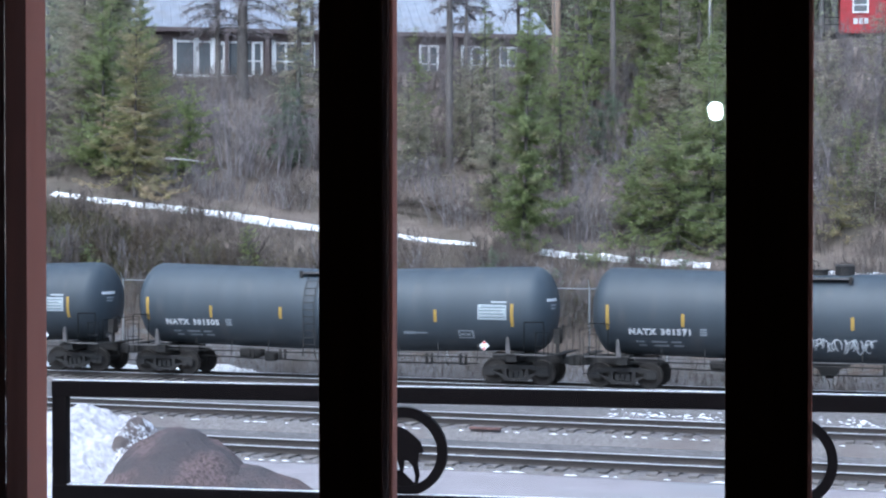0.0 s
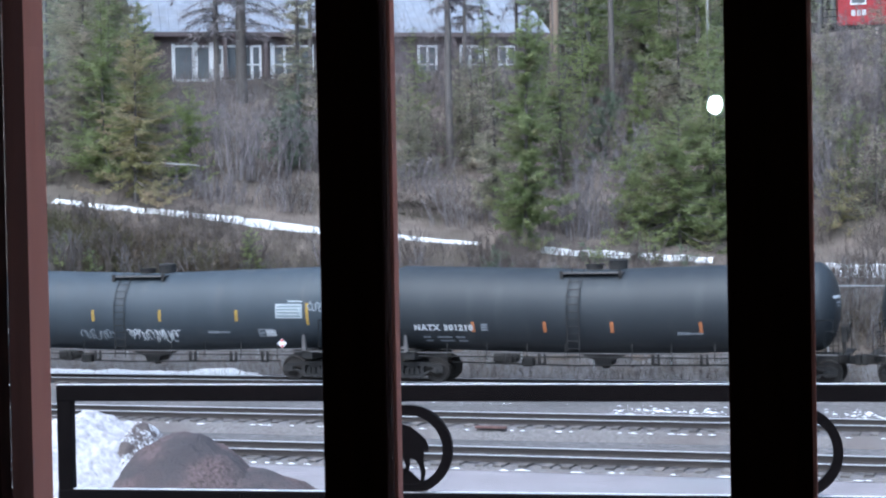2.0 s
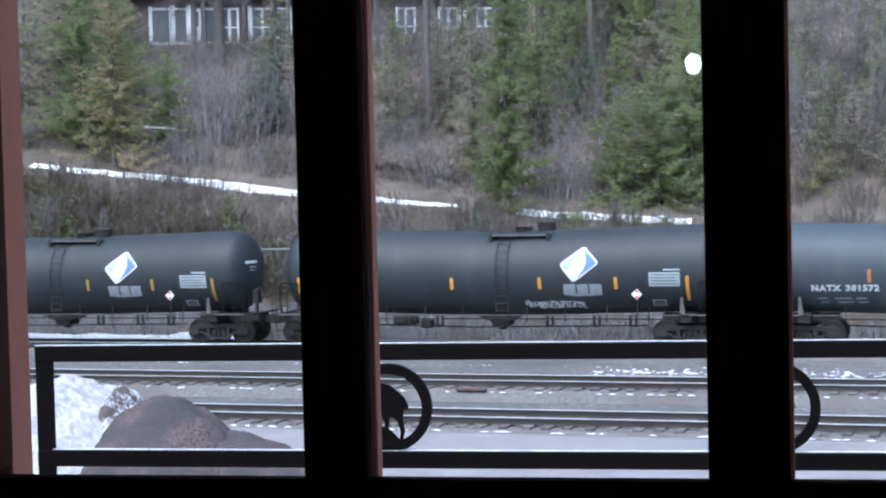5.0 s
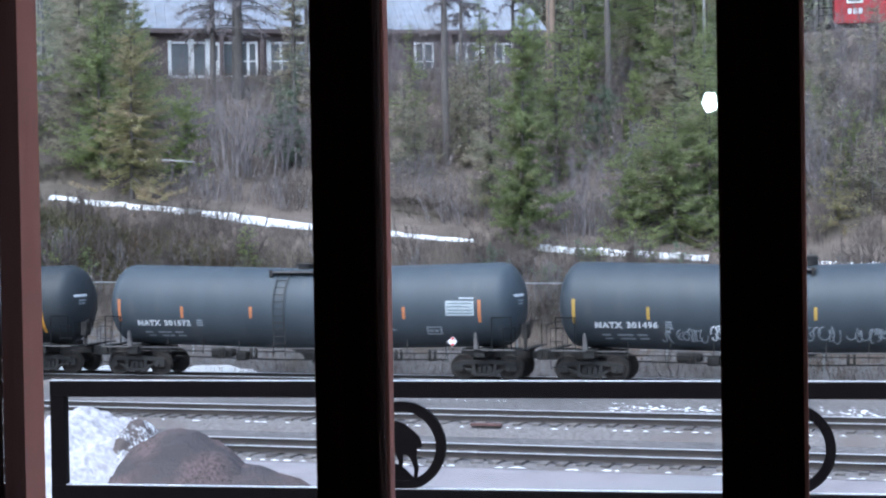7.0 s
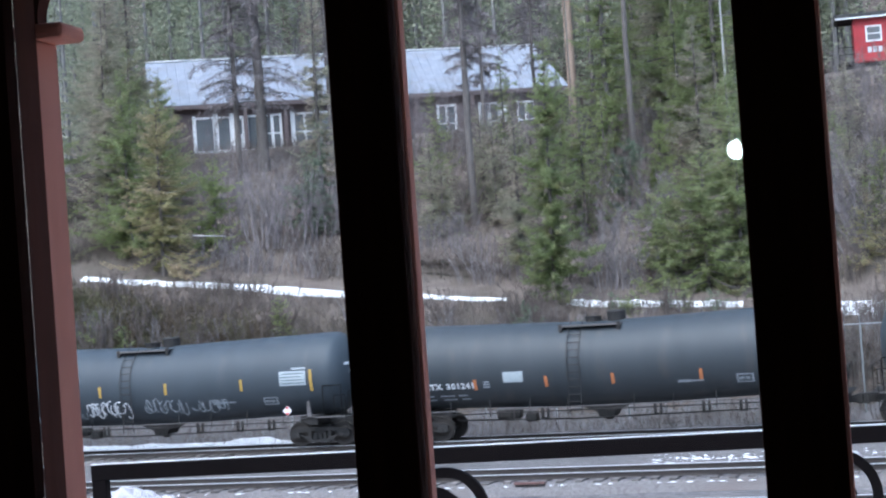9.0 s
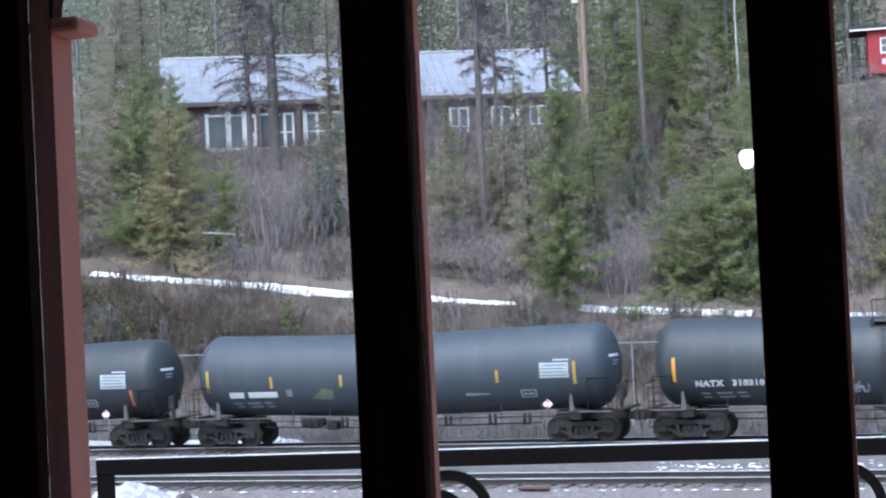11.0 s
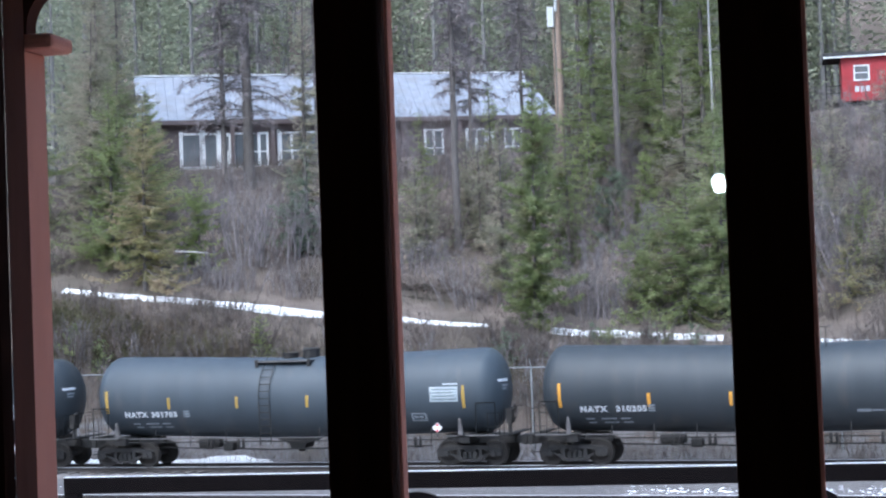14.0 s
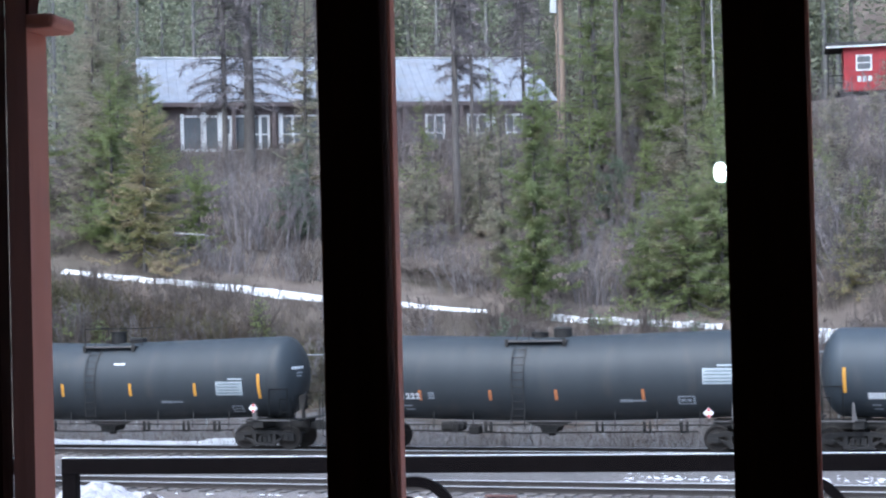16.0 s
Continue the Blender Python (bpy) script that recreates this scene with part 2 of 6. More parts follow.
M_POLE = material("tan_pole_wood", (0.3, 0.22, 0.17), (0.4, 0.3, 0.24), 0.85, scale=4, stretch=(4, 4, 0.4))
M_BOX = material("pale_metal_box", (0.6, 0.63, 0.66), (0.68, 0.7, 0.72), 0.5, scale=4)
M_LAMP = glow("white_lamp_glass", (0.9, 1.0, 0.97), 60.0)


# ---- mesh helpers ----
def put(name, bm, mat, parent=None, label="", smooth=False):
    me = bpy.data.meshes.new(name)
    bm.normal_update()
    bm.to_mesh(me)
    bm.free()
    return link(name, me, mat, parent, label, smooth)


def link(name, me, mat, parent=None, label="", smooth=False):
    if mat and not me.materials:
        me.materials.append(mat)
    if smooth:
        me.polygons.foreach_set("use_smooth", [True] * len(me.polygons))
    ob = new(name, me)
    if parent:
        ob.parent = parent
    if label:
        ob["label"] = label
    return ob


part = put


def empty(name, m=None):
    ob = new(name)
    if m is not None:
        ob.matrix_basis = m
    return ob


def box(bm, x0, x1, y0, y1, z0, z1, bevel=0.0):
    m = Matrix.Translation(((x0 + x1) / 2, (y0 + y1) / 2, (z0 + z1) / 2)) @ Matrix.Diagonal((abs(x1 - x0), abs(y1 - y0), abs(z1 - z0), 1))
    r = bmesh.ops.create_cube(bm, size=1, matrix=m)
    if bevel:
        es = list({e for v in r["verts"] for e in v.link_edges})
        bmesh.ops.bevel(bm, geom=es, offset=bevel, segments=2, affect="EDGES", profile=0.5)
    return bm


def boxes(*sizes, bevel=0.0):
    bm = bmesh.new()
    for s in sizes:
        box(bm, *s, bevel=bevel)
    return bm


def rod(bm, a, b, r0, r1=None, n=8):
    a, b = Vector(a), Vector(b)
    d = b - a
    m = Matrix.Translation((a + b) / 2) @ d.to_track_quat("Z", "Y").to_matrix().to_4x4()
    bmesh.ops.create_cone(bm, cap_ends=True, segments=n, radius1=r0, radius2=r0 if r1 is None else r1, depth=d.length, matrix=m)
    return bm


def rods(*ends, r=0.02, n=6):
    bm = bmesh.new()
    for a, b in ends:
        rod(bm, a, b, r, None, n)
    return bm


def outline(bm, pts, y0, y1):
    """A flat shape in x and z, given thickness from y0 to y1."""
    front = [bm.verts.new((x, y0, z)) for x, z in pts]
    back = [bm.verts.new((x, y1, z)) for x, z in pts]
    bm.faces.new(front)
    bm.faces.new(back[::-1])
    k = len(pts)
    for i in range(k):
        bm.faces.new((front[(i + 1) % k], front[i], back[i], back[(i + 1) % k]))
    bmesh.ops.recalc_face_normals(bm, faces=bm.faces)
    return bm


def ring(bm, cx, cz, r0, r1, y0, y1, n=48, a0=0.0, a1=2 * math.pi):
    full = abs(a1 - a0 - 2 * math.pi) < 1e-6
    rows = []
    for i in range(n if full else n + 1):
        a = a0 + (a1 - a0) * i / n
        c, s = math.cos(a), math.sin(a)
        rows.append([bm.verts.new((cx + r * c, y, cz + r * s)) for r, y in ((r0, y0), (r1, y0), (r1, y1), (r0, y1))])
    for i in range(n):
        p, q = rows[i], rows[(i + 1) % len(rows)]
        for j in range(4):
            bm.faces.new((p[j], p[(j + 1) % 4], q[(j + 1) % 4], q[j]))
    if not full:
        bm.faces.new(rows[0])
        bm.faces.new(rows[-1][::-1])
    bmesh.ops.recalc_face_normals(bm, faces=bm.faces)
    return bm


def lathe_x(bm, profile, n=40, y=0.0, z=0.0):
    """Turn (x, radius) pairs round an axis along x at (y, z)."""
    rows = []
    for x, r in profile:
        rows.append([bm.verts.new((x, y + r * math.sin(2 * math.pi * i / n), z + r * math.cos(2 * math.pi * i / n))) for i in range(n)])
    for p, q in zip(rows, rows[1:]):
        for i in range(n):
            bm.faces.new((p[i], p[(i + 1) % n], q[(i + 1) % n], q[i]))
    bm.faces.new(rows[0])
    bm.faces.new(rows[-1][::-1])
    bmesh.ops.recalc_face_normals(bm, faces=bm.faces)
    return bm


def raw(name, verts, faces, mat, parent=None, label="", smooth=False):
    me = bpy.data.meshes.new(name)
    me.from_pydata([tuple(v) for v in verts], [], [tuple(f) for f in faces])
    me.update()
    return link(name, me, mat, parent, label, smooth)


def letters(name, body, size, mat, m, parent, label=""):
    cu = bpy.data.curves.new(name, "FONT")
    cu.body, cu.size, cu.extrude, cu.offset = body, size, 0.004, 0.017
    cu.space_character, cu.space_word = 1.2, 1.4
    cu.align_x, cu.align_y, cu.resolution_u = "LEFT", "BOTTOM", 3
    tmp = bpy.data.objects.new(name, cu)
    me = bpy.data.meshes.new_from_object(tmp)
    bpy.data.objects.remove(tmp)
    me.materials.clear()
    ob = link(name, me, mat, parent, label)
    ob.matrix_basis = m
    return ob


# ---- the room, its window wall and the deck: all turned by the wall's angle ----
WALL = 8.0
B = pose(0, 0, 0, 0, 0, WALL)
FLOOR, SILL, HEAD = 4.4, 5.381, 6.733
WY0, WY1 = 3.42, 3.5
POSTS = ((-0.896, -0.765, -0.7596), (-0.086, 0.0706, 0.081))


def structure(name, bm, mat, label, category="wall"):
    ob = put(name, bm, mat)
    ob.matrix_basis = B
    return tagged(ob, label, category, kind="structure")


structure("wall_window_low", boxes((-4.5, 4.5, WY0, WY0 + 0.04, FLOOR, SILL), (-4.5, 4.5, WY0 + 0.041, WY1 + 0.08, FLOOR, SILL - 0.045)), M_WOOD_DARK, "dark wooden wall below the row of windows")
structure("wall_window_high", boxes((-4.5, 4.5, WY0, WY1 + 0.08, HEAD, 7.1)), M_WOOD_DARK, "dark wooden wall above the row of windows")
structure("wall_window_side", boxes((-4.5, -1.592, WY0, WY1 + 0.08, SILL, HEAD)), M_WOOD_DARK, "dark wooden wall beside the window")
structure("wall_window_end", boxes((0.9, 4.5, WY0, WY1 + 0.08, SILL, HEAD)), M_WOOD_DARK, "dark wooden wall at the end of the windows")
structure("wall_back", boxes((-4.5, 4.5, -4.1, -4.0, FLOOR, 7.1)), M_ROOM, "dim plaster wall at the back of the room")
structure("wall_left", boxes((-4.6, -4.5, -4.1, WY1 + 0.08, FLOOR, 7.1)), M_ROOM, "dim plaster wall at the side of the room")
structure("wall_right", boxes((4.5, 4.6, -4.1, WY1 + 0.08, FLOOR, 7.1)), M_ROOM, "dim plaster wall at the other side of the room")
structure("floor", boxes((-4.6, 4.6, -4.1, WY1 + 0.08, FLOOR - 0.12, FLOOR)), M_FLOORBOARD, "brown wooden floor of the dim room", "floor")
structure("ceiling", boxes((-4.6, 4.6, -4.1, WY1 + 0.08, 7.1, 7.2)), M_ROOM, "dim plaster ceiling of the room", "ceiling")

for i, (x0, x1, x2) in enumerate(POSTS):
    post = structure("mullion_%d" % (i + 1), boxes((x0, x1, WY0, WY1, SILL - 0.044, HEAD), bevel=0.006), M_WOOD_DARK, "dark-stained wooden mullion between two panes", "mullion")
    part("trim", boxes((x1 - 0.03, x2, WY1 + 0.001, WY1 + 0.045, SILL - 0.044, HEAD), bevel=0.003), M_WOOD_RED, post, "red-brown painted outer edge")

spans = ((-1.592, POSTS[0][0]), (POSTS[0][1], POSTS[1][0]), (POSTS[1][1], 0.9))
for i, (x0, x1) in enumerate(spans):
    win = empty("window_%d" % (i + 1), B)
    tagged(win, "window pane in a dark wooden frame", "window", kind="structure")
    pane = part("pane", boxes((x0, x1, WY1 - 0.03, WY1 - 0.024, SILL - 0.02, HEAD)), M_GLASS, win)
    pane.visible_shadow = False
    part("window_sill", boxes((x0 + 0.002, x1 - 0.002, WY0 + 0.043, WY1 + 0.072, SILL - 0.043, SILL - 0.019), bevel=0.004), M_SNOW, win, "outer sill under a layer of snow")

# the outer post beside the first pane, with its moulded cap and curved brace
column = empty("porch_post", B)
tagged(column, "red-brown painted porch post with a curved brace", "post")
part("shaft", boxes((-1.68, -1.594, WY1 + 0.085, WY1 + 0.194, FLOOR - 0.2, 6.582), bevel=0.004), M_WOOD_RED, column)
part("cap", boxes((-1.68, -1.53, WY1 + 0.085, WY1 + 0.21, 6.583, 6.618), bevel=0.012), M_WOOD_RED, column)
bm = bmesh.new()
pts = [(-1.68, 6.619), (-1.59, 6.619)]
for k in range(0, 11):
    a = radians(180 - 90 * k / 10)
    pts.append((-1.512 + 0.078 * math.cos(a), 6.63 + 0.085 * math.sin(a)))
pts += [(-1.44, 6.73), (-1.44, 6.8), (-1.68, 6.8)]
# Dark wood here stands for the eave's shade on the brace.
part("brace", outline(bm, pts, WY1 + 0.09, WY1 + 0.14), M_WOOD_DARK, column, "curved wooden brace, eave shade put into its dark colour")
# lamp on the back wall, mirrored in the glass
lamp = empty("wall_lamp", B @ pose(-0.335, -3.9, 6.65))
tagged(lamp, "small white glowing lamp on the back wall", "lamp")
bm = bmesh.new()
bmesh.ops.create_uvsphere(bm, u_segments=20, v_segments=12, radius=0.047, matrix=Matrix.Diagonal((1, 1, 1.3, 1)))
part("bulb", bm, M_LAMP, lamp, smooth=True)
part("wall_plate", boxes((-0.05, 0.05, -0.098, -0.05, -0.09, 0.09), bevel=0.008), M_IRON, lamp, "black wall plate")

# deck outside
deck = structure("deck", boxes((-5, 5, WY1 + 0.085, 5.25, FLOOR - 0.35, FLOOR - 0.2)), M_SNOW, "deck outside the window under a layer of snow", "deck")

# iron railing with round medallions
FY0, FY1 = 4.98, 5.02
RAIL_TOP, RAIL_LOW = 5.506, 5.171
rail = empty("iron_railing", B)
tagged(rail, "black iron railing with round animal medallions", "railing")
part("top_rail", boxes((-2.137, 3.2, FY0, FY1, RAIL_TOP - 0.048, RAIL_TOP), bevel=0.004), M_IRON, rail)
part("bottom_rail", boxes((-2.137, 3.2, FY0, FY1, RAIL_LOW - 0.03, RAIL_LOW + 0.02), bevel=0.004), M_IRON, rail)
part("snow_cover", boxes((-2.137, 3.2, FY0 + 0.004, FY1 - 0.012, RAIL_TOP + 0.0003, RAIL_TOP + 0.002)), M_SNOW, rail, "thin white frost on the rail")
part("snow_cover", boxes((-2.09, 3.16, FY0 + 0.004, FY1 - 0.012, RAIL_LOW + 0.0203, RAIL_LOW + 0.022)), M_SNOW, rail, "thin white frost on the rail")
for x in (-2.137, 3.16):
    part("post", boxes((x, x + 0.047, FY0 + 0.002, FY1 - 0.002, FLOOR - 0.2, RAIL_TOP - 0.002), bevel=0.004), M_IRON, rail)
for cx in (-1.053, 0.056, 1.165, 2.274):
    cz, R = 5.316, 0.13
    med = part("ring", ring(bmesh.new(), cx, cz, R - 0.028, R, FY0 + 0.008, FY1 - 0.008), M_IRON, rail)
    goat = [(-60, 50), (-52, 74), (-44, 60), (-17, 64), (5, 58), (28, 40), (43, 26), (53, 3), (47, -6), (40, -2), (37, -30), (42, -58), (36, -88), (28, -88), (31, -60), (24, -36), (14, -24), (2, -22),
            (2, -42), (-4, -62), (-12, -62), (-9, -40), (-16, -18), (-30, -5), (-50, 10), (-70, 20)]
    part("goat_figure", outline(bmesh.new(), [(cx + 0.00115 * x, cz + 0.00115 * z) for x, z in goat], FY0 + 0.016, FY1 - 0.016), M_IRON, med)
    rock = [(cx + (R - 0.029) * math.cos(a), cz + (R - 0.029) * math.sin(a)) for a in [radians(192 + 98 * k / 14) for k in range(15)]]
    part("rock_figure", outline(bmesh.new(), rock + [(cx + 0.028, cz - 0.088), (cx + 0.004, cz - 0.064), (cx - 0.018, cz - 0.054), (cx - 0.06, cz - 0.046)], FY0 + 0.016, FY1 - 0.016), M_IRON, med)


# ---- ground, tracks and hillside (x along the tracks, y away from the building) ----
TRAIL = ((-90, 10.6), (-60, 8.35), (-42, 7.05), (-29.3, 5.55), (-22.2, 4.85), (-17.6, 4.45), (-11.9, 4.1), (-7.9, 3.85), (5, 3.3), (60, 2.6))


def lerp(table, x):
    for (a, p), (b, q) in zip(table, table[1:]):
        if x <= b:
            return p + (q - p) * max(0.0, (x - a) / (b - a))
    return table[-1][1]


def step(a, b, v):
    v = min(1.0, max(0.0, (v - a) / (b - a)))
    return v * v * (3 - 2 * v)


BENCH = ((-90, 84.0), (-46.7, 89.8), (-27, 101.2), (-18, 99.5), (-10, 99.0), (60, 99.0))


def bench(x):
    return lerp(BENCH, x)


def hill(x, y):
    """Height of the ground."""
    wob = 0.35 * noise.noise((x * 0.16, y * 0.16, 3.0)) + 0.14 * noise.noise((x * 0.6, y * 0.6, 8.0))
    if y < 64:
        return -0.62 + 0.05 * noise.noise((x * 0.3, y * 0.3, 0.0)) * step(20, 30, y)
    t = lerp(TRAIL, x)
    yb = bench(x) - 4.5
    if y < 69.0:
        return -0.62 + (t - 0.25 + 0.62) * step(63.5, 69.4, y) + wob * step(64, 66, y)
    if y < 71.8:
        return t - 0.3 + (y - 69.0) * 0.32 + 0.25 * wob
    foot = t + 0.6
    if y < 74.5:
        return foot + (1.3 + wob) * step(71.6, 74.6, y)
    top = 13.6 + 0.05 * (x + 46)
    if y < yb:
        return foot + 1.3 + wob + (top - foot - 1.3) * ((y - 74.5) / (yb - 74.5))
    if y < yb + 18:
        return top + 0.3 * wob
    return top + (y - yb - 18) * 0.5 + wob * 2


def axis(stretches):
    out = []
    for a, b, s in stretches:
        n = max(1, round((b - a) / s))
        out += [a + (b - a) * i / n for i in range(n)]
    return out + [stretches[-1][1]]


xs = axis(((-2500, -300, 550), (-300, -100, 25), (-100, -66, 4), (-66, 14, 0.55), (14, 60, 4), (60, 300, 30), (300, 2500, 550)))
ys = axis(((-2500, -200, 575), (-200, 10, 30), (10, 30, 5), (30, 63, 1.6), (63, 80, 0.42), (80, 112, 0.9), (112, 180, 5), (180, 400, 44), (400, 2500, 525)))
verts = [(x, y, hill(x, min(y, 330.0)) if -300 < x < 300 else hill(max(-300, min(300, x)), min(y, 330.0))) for y in ys for x in xs]
w = len(xs)
faces = [(j * w + i, j * w + i + 1, j * w + w + i + 1, j * w + w + i) for j in range(len(ys) - 1) for i in range(w - 1)]
ground = raw("ground", verts, faces, M_BANK, smooth=True)
tagged(ground, "brown hillside of dead grass and soil above a railway yard", "ground", kind="structure")


def strip(name, x0, x1, y0, y1, z, mat, label, nx=120, ny=6, rough=0.03, category="road", bend=0.0):
    """A low sheet with an uneven top and sloping edges."""
    vs, fs = [], []
    for j in range(ny + 1):
        for i in range(nx + 1):
            x = x0 + (x1 - x0) * i / nx
            e = min(j, ny - j) / (ny / 2)
            y = y0 + (y1 - y0) * j / ny + 0.12 * noise.noise((x * 0.7, j * 3.0, y0))
            vs.append((x, y + bend * max(0, x + 22) ** 2, z - (0.34 if e < 0.01 else 0) + rough * noise.noise((x * 1.5, y * 2.0, 5.0))))
    k = nx + 1
    for j in range(ny):
        for i in range(nx):
            fs.append((j * k + i, j * k + i + 1, j * k + k + i + 1, j * k + k + i))
    return tagged(raw(name, vs, fs, mat, smooth=True), label, category, kind="structure")


strip("road", -110, 70, 28.0, 41.45, -0.29, M_ROAD, "pale gravel road beside the tracks", nx=220, ny=48)
strip("yard_gravel", -110, 70, 43.4, 48.0, -0.40, M_GROUND, "grey gravel between two tracks", nx=160, ny=20)

strip("yard_gravel_far", -110, 70, 52.7, 58.9, -0.31, M_GROUND, "grey gravel between the middle and far tracks", nx=160, ny=24)

# tracks: y of the centre line; railheads at z 0
TRACKS = ((61.05, "track_far"), (50.45, "track_middle"), (42.75, "track_near"))


def rail_mesh(x0, x1):
    bm = bmesh.new()
    prof = [(-0.07, -0.172), (0.07, -0.172), (0.07, -0.158), (0.012, -0.14), (0.012, -0.045), (0.036, -0.035), (0.036, -0.004), (-0.036, -0.004), (-0.036, -0.035), (-0.012, -0.045), (-0.012, -0.14), (-0.07, -0.158)]
    a = [bm.verts.new((x0, y, z)) for y, z in prof]
    b = [bm.verts.new((x1, y, z)) for y, z in prof]
    for i in range(len(prof)):
        bm.faces.new((a[i], a[(i + 1) % len(prof)], b[(i + 1) % len(prof)], b[i]))
    bm.faces.new(a)
    bm.faces.new(b[::-1])
    bmesh.ops.recalc_face_normals(bm, faces=bm.faces)
    return bm


def tie_mesh(seed):
    rnd = random.Random(seed)
    bm = boxes((-0.115, 0.115, -1.3, 1.3, -0.355, -0.174), bevel=0.012)
    for v in bm.verts:
        v.co += Vector((rnd.uniform(-0.008, 0.008), rnd.uniform(-0.02, 0.02), rnd.uniform(-0.006, 0.006)))
    me = bpy.data.meshes.new("tie")
    bm.to_mesh(me)
    bm.free()
    me.materials.append(M_TIE)
    return me


TIES = [tie_mesh(k) for k in range(4)]


def ballast(y, name):
    vs, fs = [], []
    prof = ((-1.95, -0.62), (-1.65, -0.4), (-1.4, -0.235), (-1.0, -0.215), (-0.4, -0.23), (0.4, -0.23), (1.0, -0.215), (1.45, -0.235), (2.0, -0.38), (2.6, -0.62))
    xs_ = axis(((-110, -60, 2.0), (-60, 14, 0.16), (14, 70, 2.0)))
    for x in xs_:
        for dy, z in prof:
            vs.append((x, y + dy + 0.05 * noise.noise((x * 3, dy * 3, y)), z + 0.03 * noise.noise((x * 5.0, dy * 5.0, y + 9))))
    k = len(prof)
    for i in range(len(xs_) - 1):
        for j in range(k - 1):
            fs.append((i * k + j, i * k + k + j, i * k + k + j + 1, i * k + j + 1))
    return raw("ballast_bed", vs, fs, M_BALLAST, smooth=False)


def railway(y, name, label):
    tr = empty(name)
    tagged(tr, label, "railway track", kind="structure")
    bed = ballast(y, name)
    bed.parent = tr
    for side in (-0.755, 0.755):
        r = part("rail", rail_mesh(-110, 70), M_RAIL, tr, "rusty steel rail")
        r.matrix_basis = Matrix.Translation((0, y + side, 0))
        part("railhead", boxes((-110, 70, -0.037, 0.037, -0.016, 0.0)), M_RAILHEAD, r, "polished running surface, sky gleam put into its pale colour")
    rnd = random.Random(int(y * 10))
    x, k = -58.0, 0
    while x < 12:
        ob = new("tie", TIES[k % 4])
        ob.parent = tr
        ob.matrix_basis = pose(x + rnd.uniform(-0.05, 0.05), y + rnd.uniform(-0.06, 0.06), rnd.uniform(-0.012, 0.02), 0, 0, rnd.uniform(-1.2, 1.2))
        x += 0.56
        k += 1


# ---- the train ----
PITCH, SPEED = 17.88, 12.94
X_FIRST = -24.44          # centre of the car that carries the first number, at 0 s
TRACK_Y = 61.05
TR, ZC = 1.525, 2.70      # tank radius and axis height at the ends
DIP = 0.19                # the tank's two halves slope towards the middle
HALF = 8.25


def tank_mesh():
    bm = bmesh.new()
    prof = [(-HALF + 0.78 * (1 - math.cos(radians(90 * k / 9))), max(0.03, TR * math.sin(radians(90 * k / 9)))) for k in range(10)]
    xs_ = [-6.4, -5.2, -3.9, -2.6, -1.3, -0.5, 0.0]
    prof += [(x, TR) for x in xs_]
    prof += [(-x, r) for x, r in prof[-2::-1]]
    lathe_x(bm, prof, 44)
    for v in bm.verts:
        v.co.z += ZC - DIP * (1 - min(1.0, abs(v.co.x) / 7.4))
    return bm


def shell(x, z, off=0.006):
    """The near side of the tank at x and z: y there and the lean of its surface."""
    zc = ZC - DIP * (1 - min(1.0, abs(x) / 7.4))
    s = max(-0.98, min(0.98, (z - zc) / (TR + off)))
    return -(TR + off) * math.sqrt(1 - s * s), math.degrees(math.asin(s))


def decal(x0, x1, z0, z1, nz=3, lean=0.0, off=0.006):
    """A thin patch that follows the tank's side."""
    bm = bmesh.new()
    rows = []
    for j in range(nz + 1):
        z = z0 + (z1 - z0) * j / nz
        row = []
        for x in (x0, x1):
            xx = x + lean * (z - z0)
            y, _ = shell(xx, z, off)
            row.append(bm.verts.new((xx, y, z)))
        for x in (x1, x0):
            xx = x + lean * (z - z0)
            y, _ = shell(xx, z, off - 0.012)
            row.append(bm.verts.new((xx, y, z)))
        rows.append(row)
    for p, q in zip(rows, rows[1:]):
        for i in range(4):
            bm.faces.new((p[i], p[(i + 1) % 4], q[(i + 1) % 4], q[i]))
    bm.faces.new(rows[0][::-1])
    bm.faces.new(rows[-1])
    bmesh.ops.recalc_face_normals(bm, faces=bm.faces)
    return bm


def write(car, body, x, z, size, mat, label=""):
    y, tilt = shell(x, z + size * 0.4, 0.008)
    return letters("lettering", body, size, mat, pose(x, y, z, 90 - tilt, 0, 0), car, label)


def sideframe_mesh():
    """A cast truss: chord, columns, slanting arms and a spring seat."""
    bm = bmesh.new()
    shapes = ([(-1.2, 0.5), (-1.2, 0.6), (-1.0, 0.66), (-0.5, 0.74), (0.5, 0.74), (1.0, 0.66), (1.2, 0.6), (1.2, 0.5), (0.9, 0.54), (0.45, 0.6), (-0.45, 0.6), (-0.9, 0.54)],
              [(-1.2, 0.36), (-1.2, 0.499), (-0.92, 0.535), (-0.72, 0.45), (-0.8, 0.36)], [(1.2, 0.36), (0.8, 0.36), (0.72, 0.45), (0.92, 0.535), (1.2, 0.499)],
              [(-0.84, 0.49), (-0.74, 0.42), (-0.4, 0.2), (-0.28, 0.3), (-0.36, 0.36)], [(0.84, 0.49), (0.36, 0.36), (0.28, 0.3), (0.4, 0.2), (0.74, 0.42)],
              [(-0.45, 0.17), (0.45, 0.17), (0.4, 0.27), (-0.4, 0.27)], [(-0.46, 0.24), (-0.34, 0.24), (-0.34, 0.61), (-0.46, 0.61)], [(0.34, 0.24), (0.46, 0.24), (0.46, 0.61), (0.34, 0.61)])
    for k, s in enumerate(shapes):
        outline(bm, s, -1.06 - 0.002 * k, -0.94 + 0.002 * k)
    return bm


